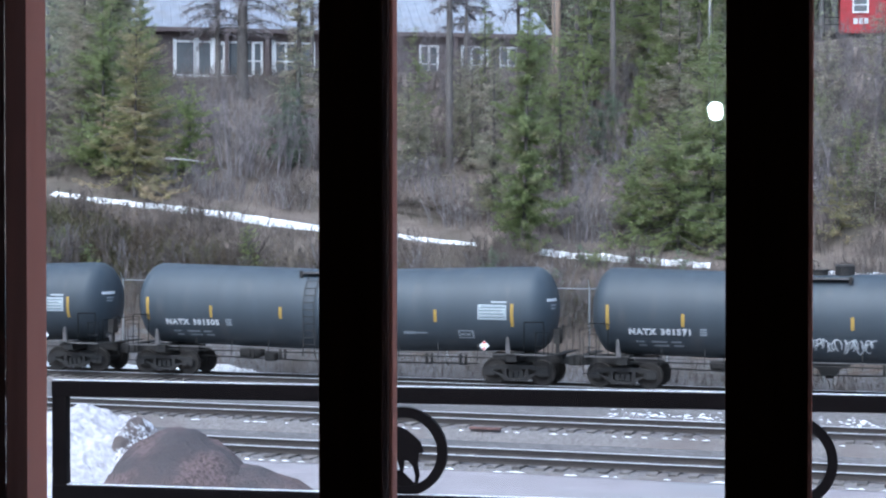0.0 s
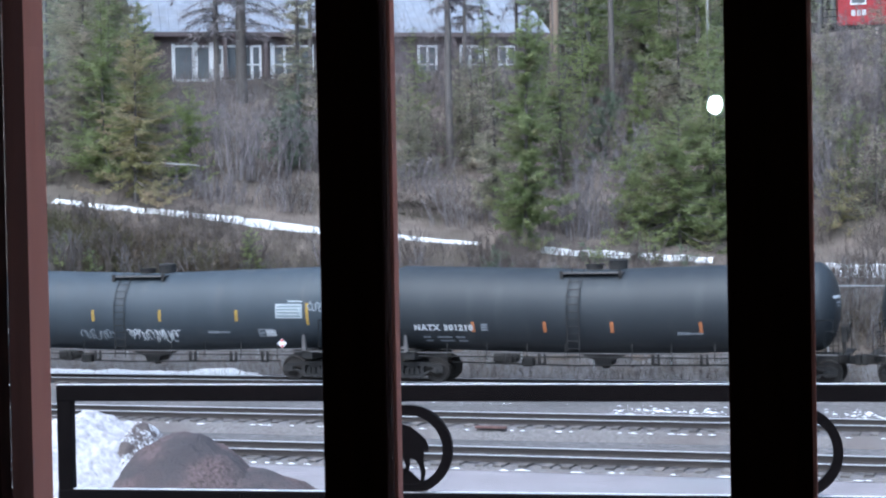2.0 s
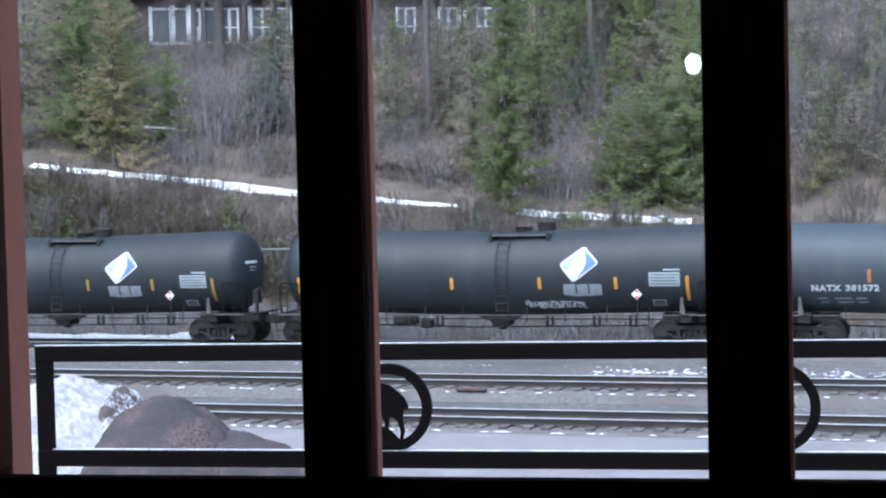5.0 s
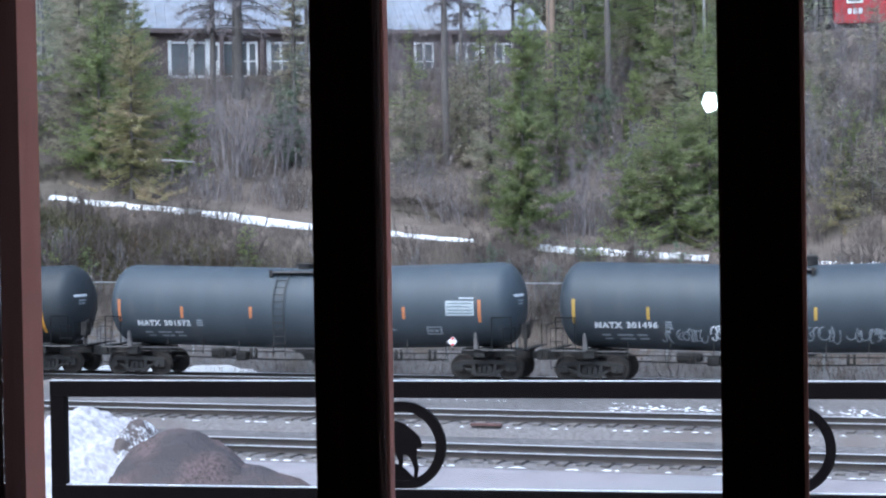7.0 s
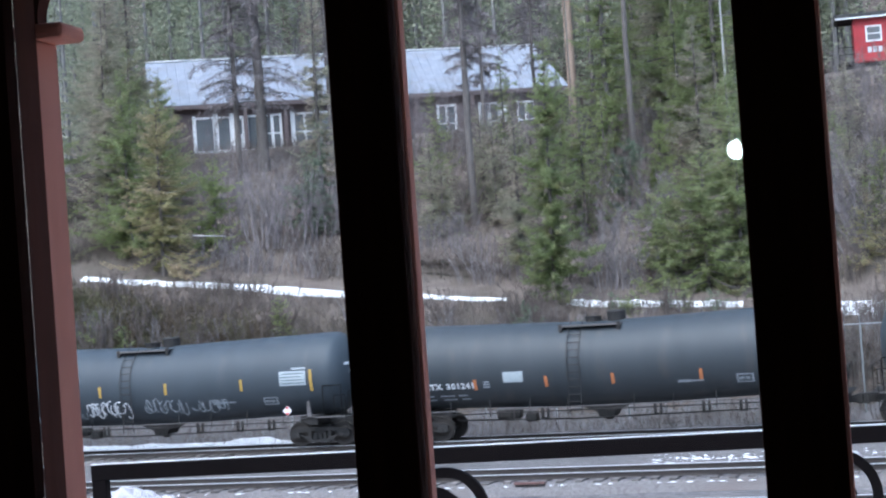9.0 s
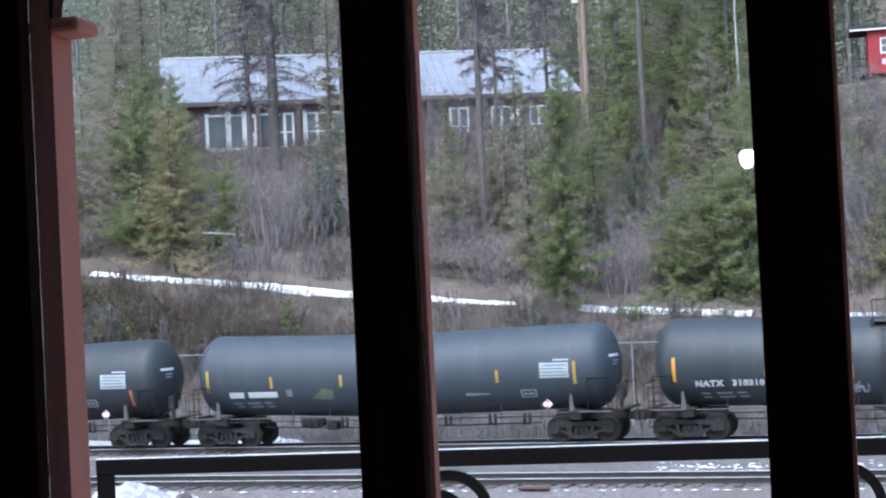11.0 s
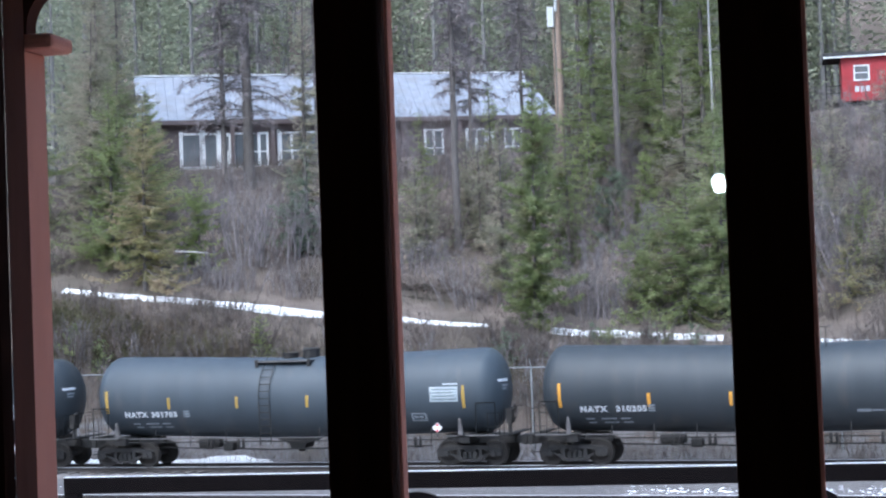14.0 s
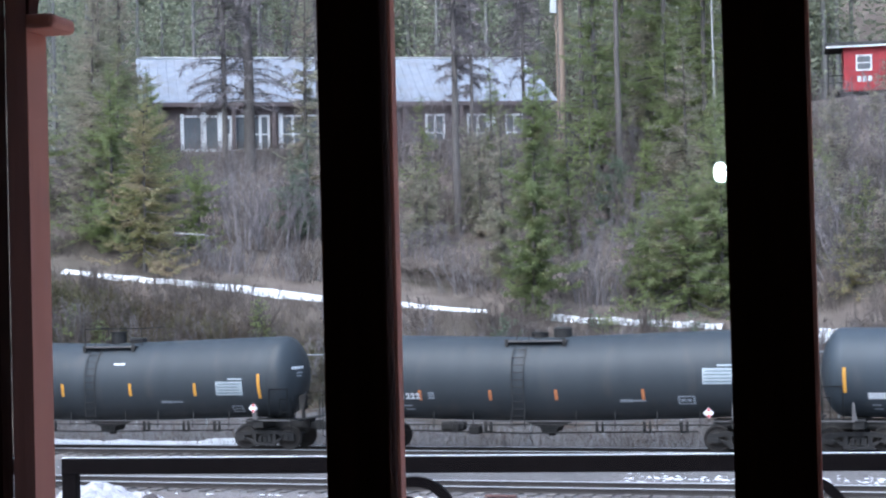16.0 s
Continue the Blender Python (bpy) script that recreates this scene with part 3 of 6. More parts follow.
def truck(car, cx):
    t = empty("truck")
    t.parent = car
    t.matrix_basis = Matrix.Translation((cx, 0, 0))
    for s in (1, -1):
        # Near sideframe and caps take the browner steel, far ones the darker.
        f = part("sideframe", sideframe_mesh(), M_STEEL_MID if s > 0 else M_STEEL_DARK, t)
        if s < 0:
            f.matrix_basis = pose(0, 0, 0, 0, 0, 180)
        g = part("spring_group", boxes((-0.27, -0.11, -1.05, -0.95, 0.28, 0.52), (-0.08, 0.08, -1.05, -0.95, 0.28, 0.52), (0.11, 0.27, -1.05, -0.95, 0.28, 0.52), bevel=0.02), M_STEEL_DARK, t, "dark coil spring group")
        if s < 0:
            g.matrix_basis = pose(0, 0, 0, 0, 0, 180)
        for bx in (-0.89, 0.89):
            b = bmesh.new()
            rod(b, (bx, -1.12 * s, 0.457), (bx, -0.94 * s, 0.457), 0.1, 0.11, 12)
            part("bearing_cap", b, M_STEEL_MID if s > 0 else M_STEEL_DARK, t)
    part("bolster", boxes((-0.22, 0.22, -1.0, 1.0, 0.48, 0.76), bevel=0.03), M_STEEL_DARK, t)
    return t


def wheelset_mesh():
    bm = bmesh.new()
    for s in (-1, 1):
        c = s * 0.755
        prof = [(-0.07, 0.1), (-0.07, 0.2), (-0.035, 0.26), (-0.035, 0.38), (-0.065, 0.4), (-0.065, 0.455), (0.045, 0.46), (0.05, 0.485), (0.07, 0.485), (0.07, 0.39), (0.03, 0.37), (0.03, 0.22), (0.07, 0.18), (0.07, 0.1)]
        lathe_x(bm, [(c - s * x, r) for x, r in prof], 28)
    rod(bm, (-0.75, 0, 0), (0.75, 0, 0), 0.09, 0.09, 10)
    bmesh.ops.recalc_face_normals(bm, faces=bm.faces)
    bmesh.ops.rotate(bm, verts=bm.verts, cent=(0, 0, 0), matrix=Matrix.Rotation(radians(90), 3, "Z"))
    return bm


# where the strips, panels and stencils sit on four kinds of car: x, and z from the rail
KINDS = (
    dict(shift=0.0, spots=(-4.8, -1.96, 0.9, 4.1), low=2.24, high=2.68, left=(-7.45, 2.1, 2.97), right=(6.97, 2.12, 2.93), panel=(5.7, 6.77, 2.36, 2.9), box=(4.92, 5.5, 1.66, 1.96), placard=(5.95, 1.43), number=(-6.7, 1.9, 0.31), paint=M_AMBER, words="dull amber reflective strip"),
    dict(shift=0.0, spots=(-4.52, -1.86, 0.57, 3.68), low=1.86, high=2.24, left=(-7.5, 1.7, 2.33), right=(7.06, 1.68, 2.33), panel=(5.77, 6.88, 2.4, 2.95), box=(4.88, 5.48, 1.69, 2.0), placard=(5.96, 1.42), number=(-6.74, 1.88, 0.31), paint=M_RUST_STRIP, words="faded rust-orange reflective strip"),
    dict(shift=1.2, spots=(-4.57, -1.47, 1.77, 4.5), low=2.04, high=2.46, left=(-7.38, 1.62, 2.5), right=(7.0, 1.62, 2.5), panel=(5.67, 6.75, 2.13, 2.62), box=(5.72, 6.2, 1.42, 1.66), placard=(5.25, 1.86), number=(-6.77, 2.18, 0.27), paint=M_AMBER, words="amber reflective strip"),
    dict(shift=0.7, spots=(-4.17, -1.33, 1.61, 4.35), low=2.06, high=2.54, left=(-7.35, 2.08, 2.93), right=(7.0, 1.95, 2.87), panel=(5.23, 6.32, 2.08, 2.6), box=(5.72, 6.18, 1.42, 1.68), placard=(6.77, 1.6), number=(-6.63, 1.86, 0.31), paint=M_ORANGE, words="bright orange reflective strip"),
)


def head_decal(y0, y1, z0, z1, n=5):
    """A thin patch on the rounded tank end."""
    bm = bmesh.new()
    cols = []
    for i in range(n + 1):
        y = y0 + (y1 - y0) * i / n
        col = []
        for z, off in ((z0, 0.006), (z1, 0.006), (z1, -0.006), (z0, -0.006)):
            r = math.hypot(y, z - ZC) / TR
            col.append(bm.verts.new((HALF - 0.78 * (1 - math.sqrt(1 - r * r)) + off, y, z)))
        cols.append(col)
    for p, q in zip(cols, cols[1:]):
        for i in range(4):
            bm.faces.new((p[i], p[(i + 1) % 4], q[(i + 1) % 4], q[i]))
    bm.faces.new(cols[0][::-1])
    bm.faces.new(cols[-1])
    bmesh.ops.recalc_face_normals(bm, faces=bm.faces)
    return bm


def shell_shape(cx, cz, pts, off=0.006, nz=16):
    """A convex shape laid on the tank's curved side, in slices."""
    bm = bmesh.new()
    za, zb = min(p[1] for p in pts) + 0.004, max(p[1] for p in pts) - 0.004
    rows = []
    for j in range(nz + 1):
        z = za + (zb - za) * j / nz
        cut = []
        for (ax, az), (bx, bz) in zip(pts, pts[1:] + pts[:1]):
            if (az - z) * (bz - z) <= 0 and az != bz:
                cut.append(ax + (bx - ax) * (z - az) / (bz - az))
        xs_ = (min(cut), max(cut))
        row = []
        for x, o in ((xs_[0], off), (xs_[1], off), (xs_[1], off - 0.012), (xs_[0], off - 0.012)):
            row.append(bm.verts.new((cx + x, shell(cx + x, cz + z, o)[0], cz + z)))
        rows.append(row)
    for p, q in zip(rows, rows[1:]):
        for i in range(4):
            bm.faces.new((p[i], p[(i + 1) % 4], q[(i + 1) % 4], q[i]))
    bm.faces.new(rows[0][::-1])
    bm.faces.new(rows[-1])
    bmesh.ops.recalc_face_normals(bm, faces=bm.faces)
    return bm


def tank_car(kind):
    """One black tank car, its near side towards the building."""
    sx = KINDS[kind]["shift"]
    car = empty("tank_car")
    tank = part("tank", tank_mesh(), M_TANK, car, "weathered black cylindrical tank", smooth=True)
    for x in (-7.47, -4.6, -1.75, 1.75, 4.6, 7.47):
        b = bmesh.new()
        zc = ZC - DIP * (1 - min(1.0, abs(x) / 7.4))
        lathe_x(b, [(x - 0.02, TR - 0.01), (x - 0.016, TR + 0.0035), (x + 0.016, TR + 0.0035), (x + 0.02, TR - 0.01)], 44, 0, zc)
        part("weld_seam", b, M_TANK, tank)
    for s in (-1, 1):
        part("centre_sill", boxes((min(s * 8.5, s * 5.9), max(s * 8.5, s * 5.9), -0.32, 0.32, 0.78, 1.1), bevel=0.02), M_STEEL_DARK, car)
        part("body_bolster", boxes((s * 6.94 - 0.2, s * 6.94 + 0.2, -1.45, 1.45, 0.86, 1.18), bevel=0.03), M_STEEL_DARK, car)
        bm = bmesh.new()
        px = 6.78 if s > 0 else -7.1
        outline(bm, [(px - 0.05, 1.12), (px + 0.14, 1.12), (px + 0.04, 1.75), (px - 0.02, 1.75)], -1.5, -1.38)
        part("saddle_post", bm, M_STEEL_GREY, car, "dusty grey bolster post")
        part("end_platform", boxes((min(s * 6.7, s * 8.6), max(s * 6.7, s * 8.6), -1.5, -1.1, 1.12, 1.16), (min(s * 8.3, s * 8.6), max(s * 8.3, s * 8.6), -1.5, 1.5, 1.10, 1.14)), M_STEEL_DARK, car)
        part("step_edge", boxes((s * 7.65 - 0.62, s * 7.65 + 0.62, -1.53, -1.505, 1.12, 1.165)), M_STEEL_GREY, car, "pale grey step edge")
        part("grab_frame", rods(((s * 7.42, -1.5, 1.14), (s * 7.42, -1.5, 2.3)), ((s * 7.42, -1.5, 2.3), (s * 8.12, -1.42, 2.3)), ((s * 8.12, -1.42, 2.3), (s * 8.12, -1.42, 1.14)), r=0.02), M_RAIL_BLACK, car)
        part("coupler", boxes((min(s * 8.4, s * 8.93), max(s * 8.4, s * 8.93), -0.16, 0.16, 0.74, 1.0), (min(s * 8.72, s * 8.93), max(s * 8.72, s * 8.93), -0.24, 0.24, 0.7, 1.06), bevel=0.03), M_STEEL_DARK, car)
        part("end_ladder", rods(((s * 7.85, -1.5, 0.5), (s * 7.85, -1.5, 1.95)), ((s * 8.3, -1.5, 0.5), (s * 8.3, -1.5, 1.95)), *[((s * 7.85, -1.5, z), (s * 8.3, -1.5, z)) for z in (0.55, 0.85, 1.45, 1.93)], r=0.015), M_RAIL_BLACK, car)
        part("end_handrail", rods(((s * 8.45, -1.45, 1.12), (s * 8.45, -1.45, 2.05)), ((s * 8.45, -1.45, 2.05), (s * 8.45, 1.45, 2.05)), ((s * 8.45, 1.45, 1.12), (s * 8.45, 1.45, 2.05)), r=0.015), M_RAIL_BLACK, car)
    part("brake_housing", boxes((8.3, 8.52, -0.75, -0.35, 1.5, 2.05), (8.34, 8.46, -0.62, -0.5, 1.1, 1.5), bevel=0.03), M_STEEL_DARK, car)
    bm = ring(bmesh.new(), 0, 0, 0.24, 0.28, -0.015, 0.015, 24)
    box(bm, -0.25, 0.25, -0.01, 0.01, -0.02, 0.02)
    box(bm, -0.02, 0.02, -0.011, 0.011, -0.25, 0.25)
    part("brake_wheel", bm, M_STEEL_DARK, car).matrix_basis = pose(8.58, -0.55, 1.9, 0, 0, 90)
    # long pipes under the tank, brake gear, outlet
    part("side_pipe", rods(((-6.8, -1.2, 0.98), (6.8, -1.2, 0.98)), r=0.022), M_STEEL_DARK, car)
    part("side_sill", boxes((-6.75, 6.75, -1.24, -1.2, 1.09, 1.13)), M_STEEL_GREY, car, "thin grey side sill")
    for x in (-5.6, -4.1, -2.6, -1.2, 1.2, 2.6, 4.1, 5.6):
        part("pipe_bracket", rods(((x, -1.2, 0.86), (x, -1.12, 1.45)), r=0.022), M_STEEL_DARK, car)
    part("brake_reservoir", boxes((-4.0, -3.1, -0.75, -0.3, 0.72, 1.06), (-2.9, -2.45, -0.9, -0.5, 0.6, 0.92), bevel=0.08), M_STEEL_DARK, car)
    part("brake_rod", rods(((-5.6, -0.5, 0.72), (-1.0, -0.5, 0.62)), ((-1.0, -0.5, 0.62), (5.4, -0.45, 0.7)), r=0.025), M_STEEL_DARK, car)
    bm = outline(bmesh.new(), [(-0.98, 1.2), (0.98, 1.2), (0.8, 1.0), (0.34, 0.82), (0.26, 0.64), (-0.26, 0.64), (-0.34, 0.82), (-0.8, 1.0)], -0.42, 0.42)
    rod(bm, (0, 0, 0.5), (0, 0, 0.66), 0.13, 0.17, 14)
    part("bottom_outlet", bm, M_STEEL_DARK, car, "dark outlet skid under the tank")
    for x in (-3.5, -2.2, 1.9, 3.6, 4.9):
        part("hanger", boxes((x - 0.05, x + 0.05, -1.0, -0.92, 0.72, 1.12), (x + 0.16, x + 0.24, -1.0, -0.92, 0.72, 1.12), (x - 0.05, x + 0.24, -1.0, -0.92, 0.68, 0.75)), M_STEEL_DARK, car)
    # ladder at the middle, following the shell
    rails = []
    zs = [0.86, 1.25, 1.6, 2.2, 2.8, 3.3, 3.7, 3.95, 4.12]
    for x in (-1.02 + sx, -0.58 + sx):
        pts = [(x, shell(x, max(z, 2.0), 0.09)[0] if z < 4.0 else -0.62, z) for z in zs]
        rails += list(zip(pts, pts[1:]))
    steps = []
    for k in range(12):
        z = 1.04 + k * 0.26
        y = shell(-0.8 + sx, max(2.0, min(z, 3.95)), 0.09)[0]
        steps.append(((-1.02 + sx, y, z), (-0.58 + sx, y, z)))
    part("ladder", rods(*rails, *steps, r=0.017, n=5), M_STEEL_DARK, car)
    # manway, platform and rails on top
    zt = ZC - DIP + TR
    p0, p1 = -1.42 + sx, 0.86 + sx
    plat = part("top_platform", boxes((p0, p1, -0.95, -0.45, zt - 0.12, zt - 0.08), (p0, p1, 0.45, 0.95, zt - 0.12, zt - 0.08)), M_STEEL_DARK, car)
    part("platform_edge", boxes((p0 - 0.01, p1 + 0.01, -0.975, -0.952, zt - 0.13, zt - 0.06)), M_STEEL_GREY, plat, "pale grey platform edge")
    for x in (p0 + 0.08, p1 - 0.08):
        part("platform_leg", boxes((x - 0.06, x + 0.06, -1.0, -0.9, zt - 0.3, zt - 0.02), bevel=0.01), M_STEEL_DARK, plat)
    bm = bmesh.new()
    h0, h1 = (0.3, 0.14) if kind != 3 else (0.16, 0.42)
    rod(bm, (0.5 + sx, 0, zt - 0.08), (0.5 + sx, 0, zt + h0), 0.33, 0.33, 20)
    rod(bm, (0.5 + sx, 0, zt + h0), (0.5 + sx, 0, zt + h0 + 0.06), 0.36, 0.3, 20)
    rod(bm, (-0.35 + sx, 0, zt - 0.08), (-0.35 + sx, 0, zt + h1), 0.3, 0.3, 16)
    rod(bm, (-0.35 + sx, 0, zt + h1), (-0.35 + sx, 0, zt + h1 + 0.05), 0.34, 0.34, 16)
    rod(bm, (-0.5 + sx, -0.3, zt + 0.1), (-0.5 + sx, -0.3, zt + 0.36), 0.02, 0.02, 6)
    if kind == 3:
        zr = zt + 0.6
        part("guard_rail", rods(*[((x, -0.93, zt - 0.1), (x, -0.93, zr)) for x in (p0 + 0.1, (p0 + p1) / 2, p1 + 0.3)], ((p0 + 0.1, -0.93, zr), (p1 + 0.3, -0.93, zr)),
                                ((p0 + 0.1, -0.93, zr), (p0 + 0.1, 0.93, zr)), ((p1 + 0.3, -0.93, zr), (p1 + 0.3, 0.93, zr)), r=0.018), M_STEEL_DARK, plat, "thin dark guard rail")
        part("stencil_bar", decal(0.85, 1.32, 3.24, 3.32), M_WHITE, car, "small white stencilled line")
    part("manway", bm, M_STEEL_DARK, car)
    for x in (-7.0, 7.0):
        truck(car, x)
    # strips and stencils on the side
    sp = KINDS[kind]
    strips = [(sp["left"][0], sp["left"][1], sp["left"][2]), (sp["right"][0], sp["right"][1], sp["right"][2])] + [(x, sp["low"], sp["high"]) for x in sp["spots"]]
    for x, z0, z1 in strips:
        part("reflector_strip", decal(x - 0.055, x + 0.055, z0, z1, 9), sp["paint"], car, sp["words"])
    x0, x1, z0, z1 = sp["panel"]
    panel = part("data_panel", decal(x0, x1, z0, z1, 6), M_PANEL, car, "pale data panel")
    part("panel_header", decal(x0 + 0.5, x1, z1 + 0.06, z1 + 0.12), M_PANEL, panel)
    for k in range(4):
        z = z0 + 0.07 + k * (z1 - z0) / 4.6
        part("data_line", decal(x0 + 0.06 + 0.03 * (k % 2), x1 - 0.07 - 0.05 * (k % 3), z, z + 0.035, 1, off=0.011), M_DIM_PANEL, panel, "grey line of small stencilling")
    x0, x1, z0, z1 = sp["box"]
    part("test_box", decal(x0, x1, z0, z1), M_FADED, car, "stencilled box")
    part("test_box_inside", decal(x0 + 0.07, x1 - 0.07, z0 + 0.05, z1 - 0.05, off=0.01), M_TANK, car)
    for xx in (x0 + 0.11, x0 + (x1 - x0) * 0.52):
        part("test_mark", decal(xx, xx + (x1 - x0) * 0.26, z0 + 0.1, z1 - 0.11, off=0.014), M_FADED, car)
    part("stencil_bar", decal(2.85, 3.3, 1.78, 1.88), M_FADED, car, "faded stencilled line")
    part("stencil_bar", decal(3.32, 3.75, 1.8, 1.86), M_FADED, car, "faded stencilled line")
    zl = sp["number"][1]
    for k in range(2):
        for x0, x1 in ((-6.5, -6.2), (-5.95, -5.4), (-5.25, -4.9)):
            part("stencil_bar", decal(x0 + 0.08 * k, x1 + 0.06 * k, zl - 0.24 - 0.14 * k, zl - 0.18 - 0.14 * k), M_FADED, car, "faded stencilled line")
    if kind != 2:
        for k in range(3):
            part("stencil_bar", decal(-4.22, -3.98, zl + 0.04 + 0.09 * k, zl + 0.1 + 0.09 * k), M_FADED, car, "small stencilled line")
    for y0, y1, z0, z1, m in ((-0.86, -0.1, 3.0, 3.1, M_WHITE), (-0.62, -0.2, 2.83, 2.89, M_FADED), (-0.62, -0.28, 2.72, 2.77, M_FADED)):
        part("end_stencil", head_decal(y0, y1, z0, z1), m, car, "stencilled line on the tank end")
    px, pz = sp["placard"]
    pl = part("placard", boxes((-0.135, 0.135, -0.012, 0.0, -0.135, 0.135)), M_SIGN_WHITE, car, "white and red diamond placard")
    pl.matrix_basis = pose(px, -1.5, pz) @ pose(0, 0, 0, 0, 45, 0)
    part("placard_holder", rods(((px, -1.47, 1.1), (px, -1.47, pz)), r=0.02), M_STEEL_DARK, car)
    part("placard_field", boxes((-0.12, -0.03, -0.016, -0.0125, 0.03, 0.12)), M_SIGN_RED, pl, "red field")
    part("placard_field", boxes((0.03, 0.12, -0.0165, -0.0127, -0.12, -0.03)), M_SIGN_RED, pl, "red field")
    return car


def add_wheels(car, ws):
    for cx in (-7.0, 7.0):
        for dx in (-0.89, 0.89):
            w_ = new("wheelset", ws)
            w_.parent = car
            w_.matrix_basis = Matrix.Translation((cx + dx, 0, 0.457))


def scribble(car, x0, x1, z0, z1, seed, mat, width=0.022):
    """Sprayed loops and strokes, no letters: one thin raised line a stroke."""
    rnd = random.Random(seed)
    bm = bmesh.new()

    def stroke(pts):
        prev = None
        for x, z in pts:
            p = (x, shell(x, z, -0.002)[0], z)
            if prev:
                rod(bm, prev, p, width, width, 5)
            prev = p
    x = x0
    mid, half = (z0 + z1) / 2, (z1 - z0) / 2
    while x < x1:
        w = rnd.uniform(0.45, 1.0) * half * 1.1
        a0, sweep = rnd.uniform(0, 360), rnd.uniform(170, 330)
        hz, cz = half * rnd.uniform(0.55, 1.0), mid + half * rnd.uniform(-0.25, 0.25)
        stroke([(x + w / 2 + w * 0.6 * math.cos(radians(a0 + sweep * i / 12)), cz + hz * math.sin(radians(a0 + sweep * i / 12))) for i in range(13)])
        if rnd.random() < 0.6:
            xa = x + rnd.uniform(0, w)
            stroke([(xa, mid - half * rnd.uniform(0.2, 0.9)), (xa + rnd.uniform(-0.1, 0.1), mid), (xa + rnd.uniform(-0.1, 0.25), mid + half * rnd.uniform(0.3, 1.0))])
        x += w * rnd.uniform(0.7, 1.2)
    part("graffiti_line", bm, mat, car, "white sprayed scrawl")


def logo(car, x, z):
    diamond = [(-0.67, 0.0), (-0.63, 0.1), (0.1, 0.62), (0.2, 0.62), (0.66, 0.16), (0.69, 0.05), (-0.13, -0.57), (-0.24, -0.58), (-0.6, -0.12)]
    lg = part("emblem", shell_shape(x, z, diamond), M_SIGN_WHITE, car, "blue and white diamond emblem with a leaf shape")
    part("emblem_field", shell_shape(x, z, [(0.14, 0.55), (0.2, 0.54), (0.6, 0.13), (0.62, 0.05), (-0.06, -0.46), (0.14, -0.2), (0.26, 0.1), (0.22, 0.35)], 0.012), M_LOGO_BLUE, lg, "deep blue field")
    part("emblem_edge", shell_shape(x, z, [(-0.62, 0.0), (-0.58, 0.09), (0.08, 0.57), (-0.02, 0.36), (-0.3, -0.02), (-0.45, -0.2)], 0.012), M_LOGO_PALE, lg, "pale blue field")
    for x0, x1 in ((-0.57, -0.14), (-0.08, 0.3), (0.36, 0.79)):
        part("emblem_bar", decal(x + x0, x + x1, z - 1.06, z - 0.66), M_FADED, lg, "pale bar")


prototypes = tuple(tank_car(k) for k in range(4))
wheels = wheelset_mesh()
wheel_mesh = bpy.data.meshes.new("wheelset")
wheels.to_mesh(wheel_mesh)
wheels.free()
wheel_mesh.materials.append(M_WHEEL)
NUMBERS = ("", "NATX 301505", "NATX 301571", "NATX 301210", "ADMX 30858", "ADMX 30865", "NATX 301572", "NATX 301496", "NATX 301241", "", "NATX  310310", "NATX 301703", "NATX  310205", "NATX 301222", "")
KIND_OF = (0, 0, 0, 1, 2, 2, 0, 0, 1, 0, 3, 0, 3, 1, 3)
CARS = []
used = set()
for kind in KIND_OF:
    CARS.append(copy_thing(prototypes[kind], Matrix.Identity(4)) if kind in used else prototypes[kind])
    used.add(kind)


def repaint(car, old, fresh):
    for ob in car.children_recursive:
        if ob.type == "MESH" and ob.material_slots and ob.material_slots[0].material == old:
            ob.material_slots[0].link = "OBJECT"
            ob.material_slots[0].material = fresh


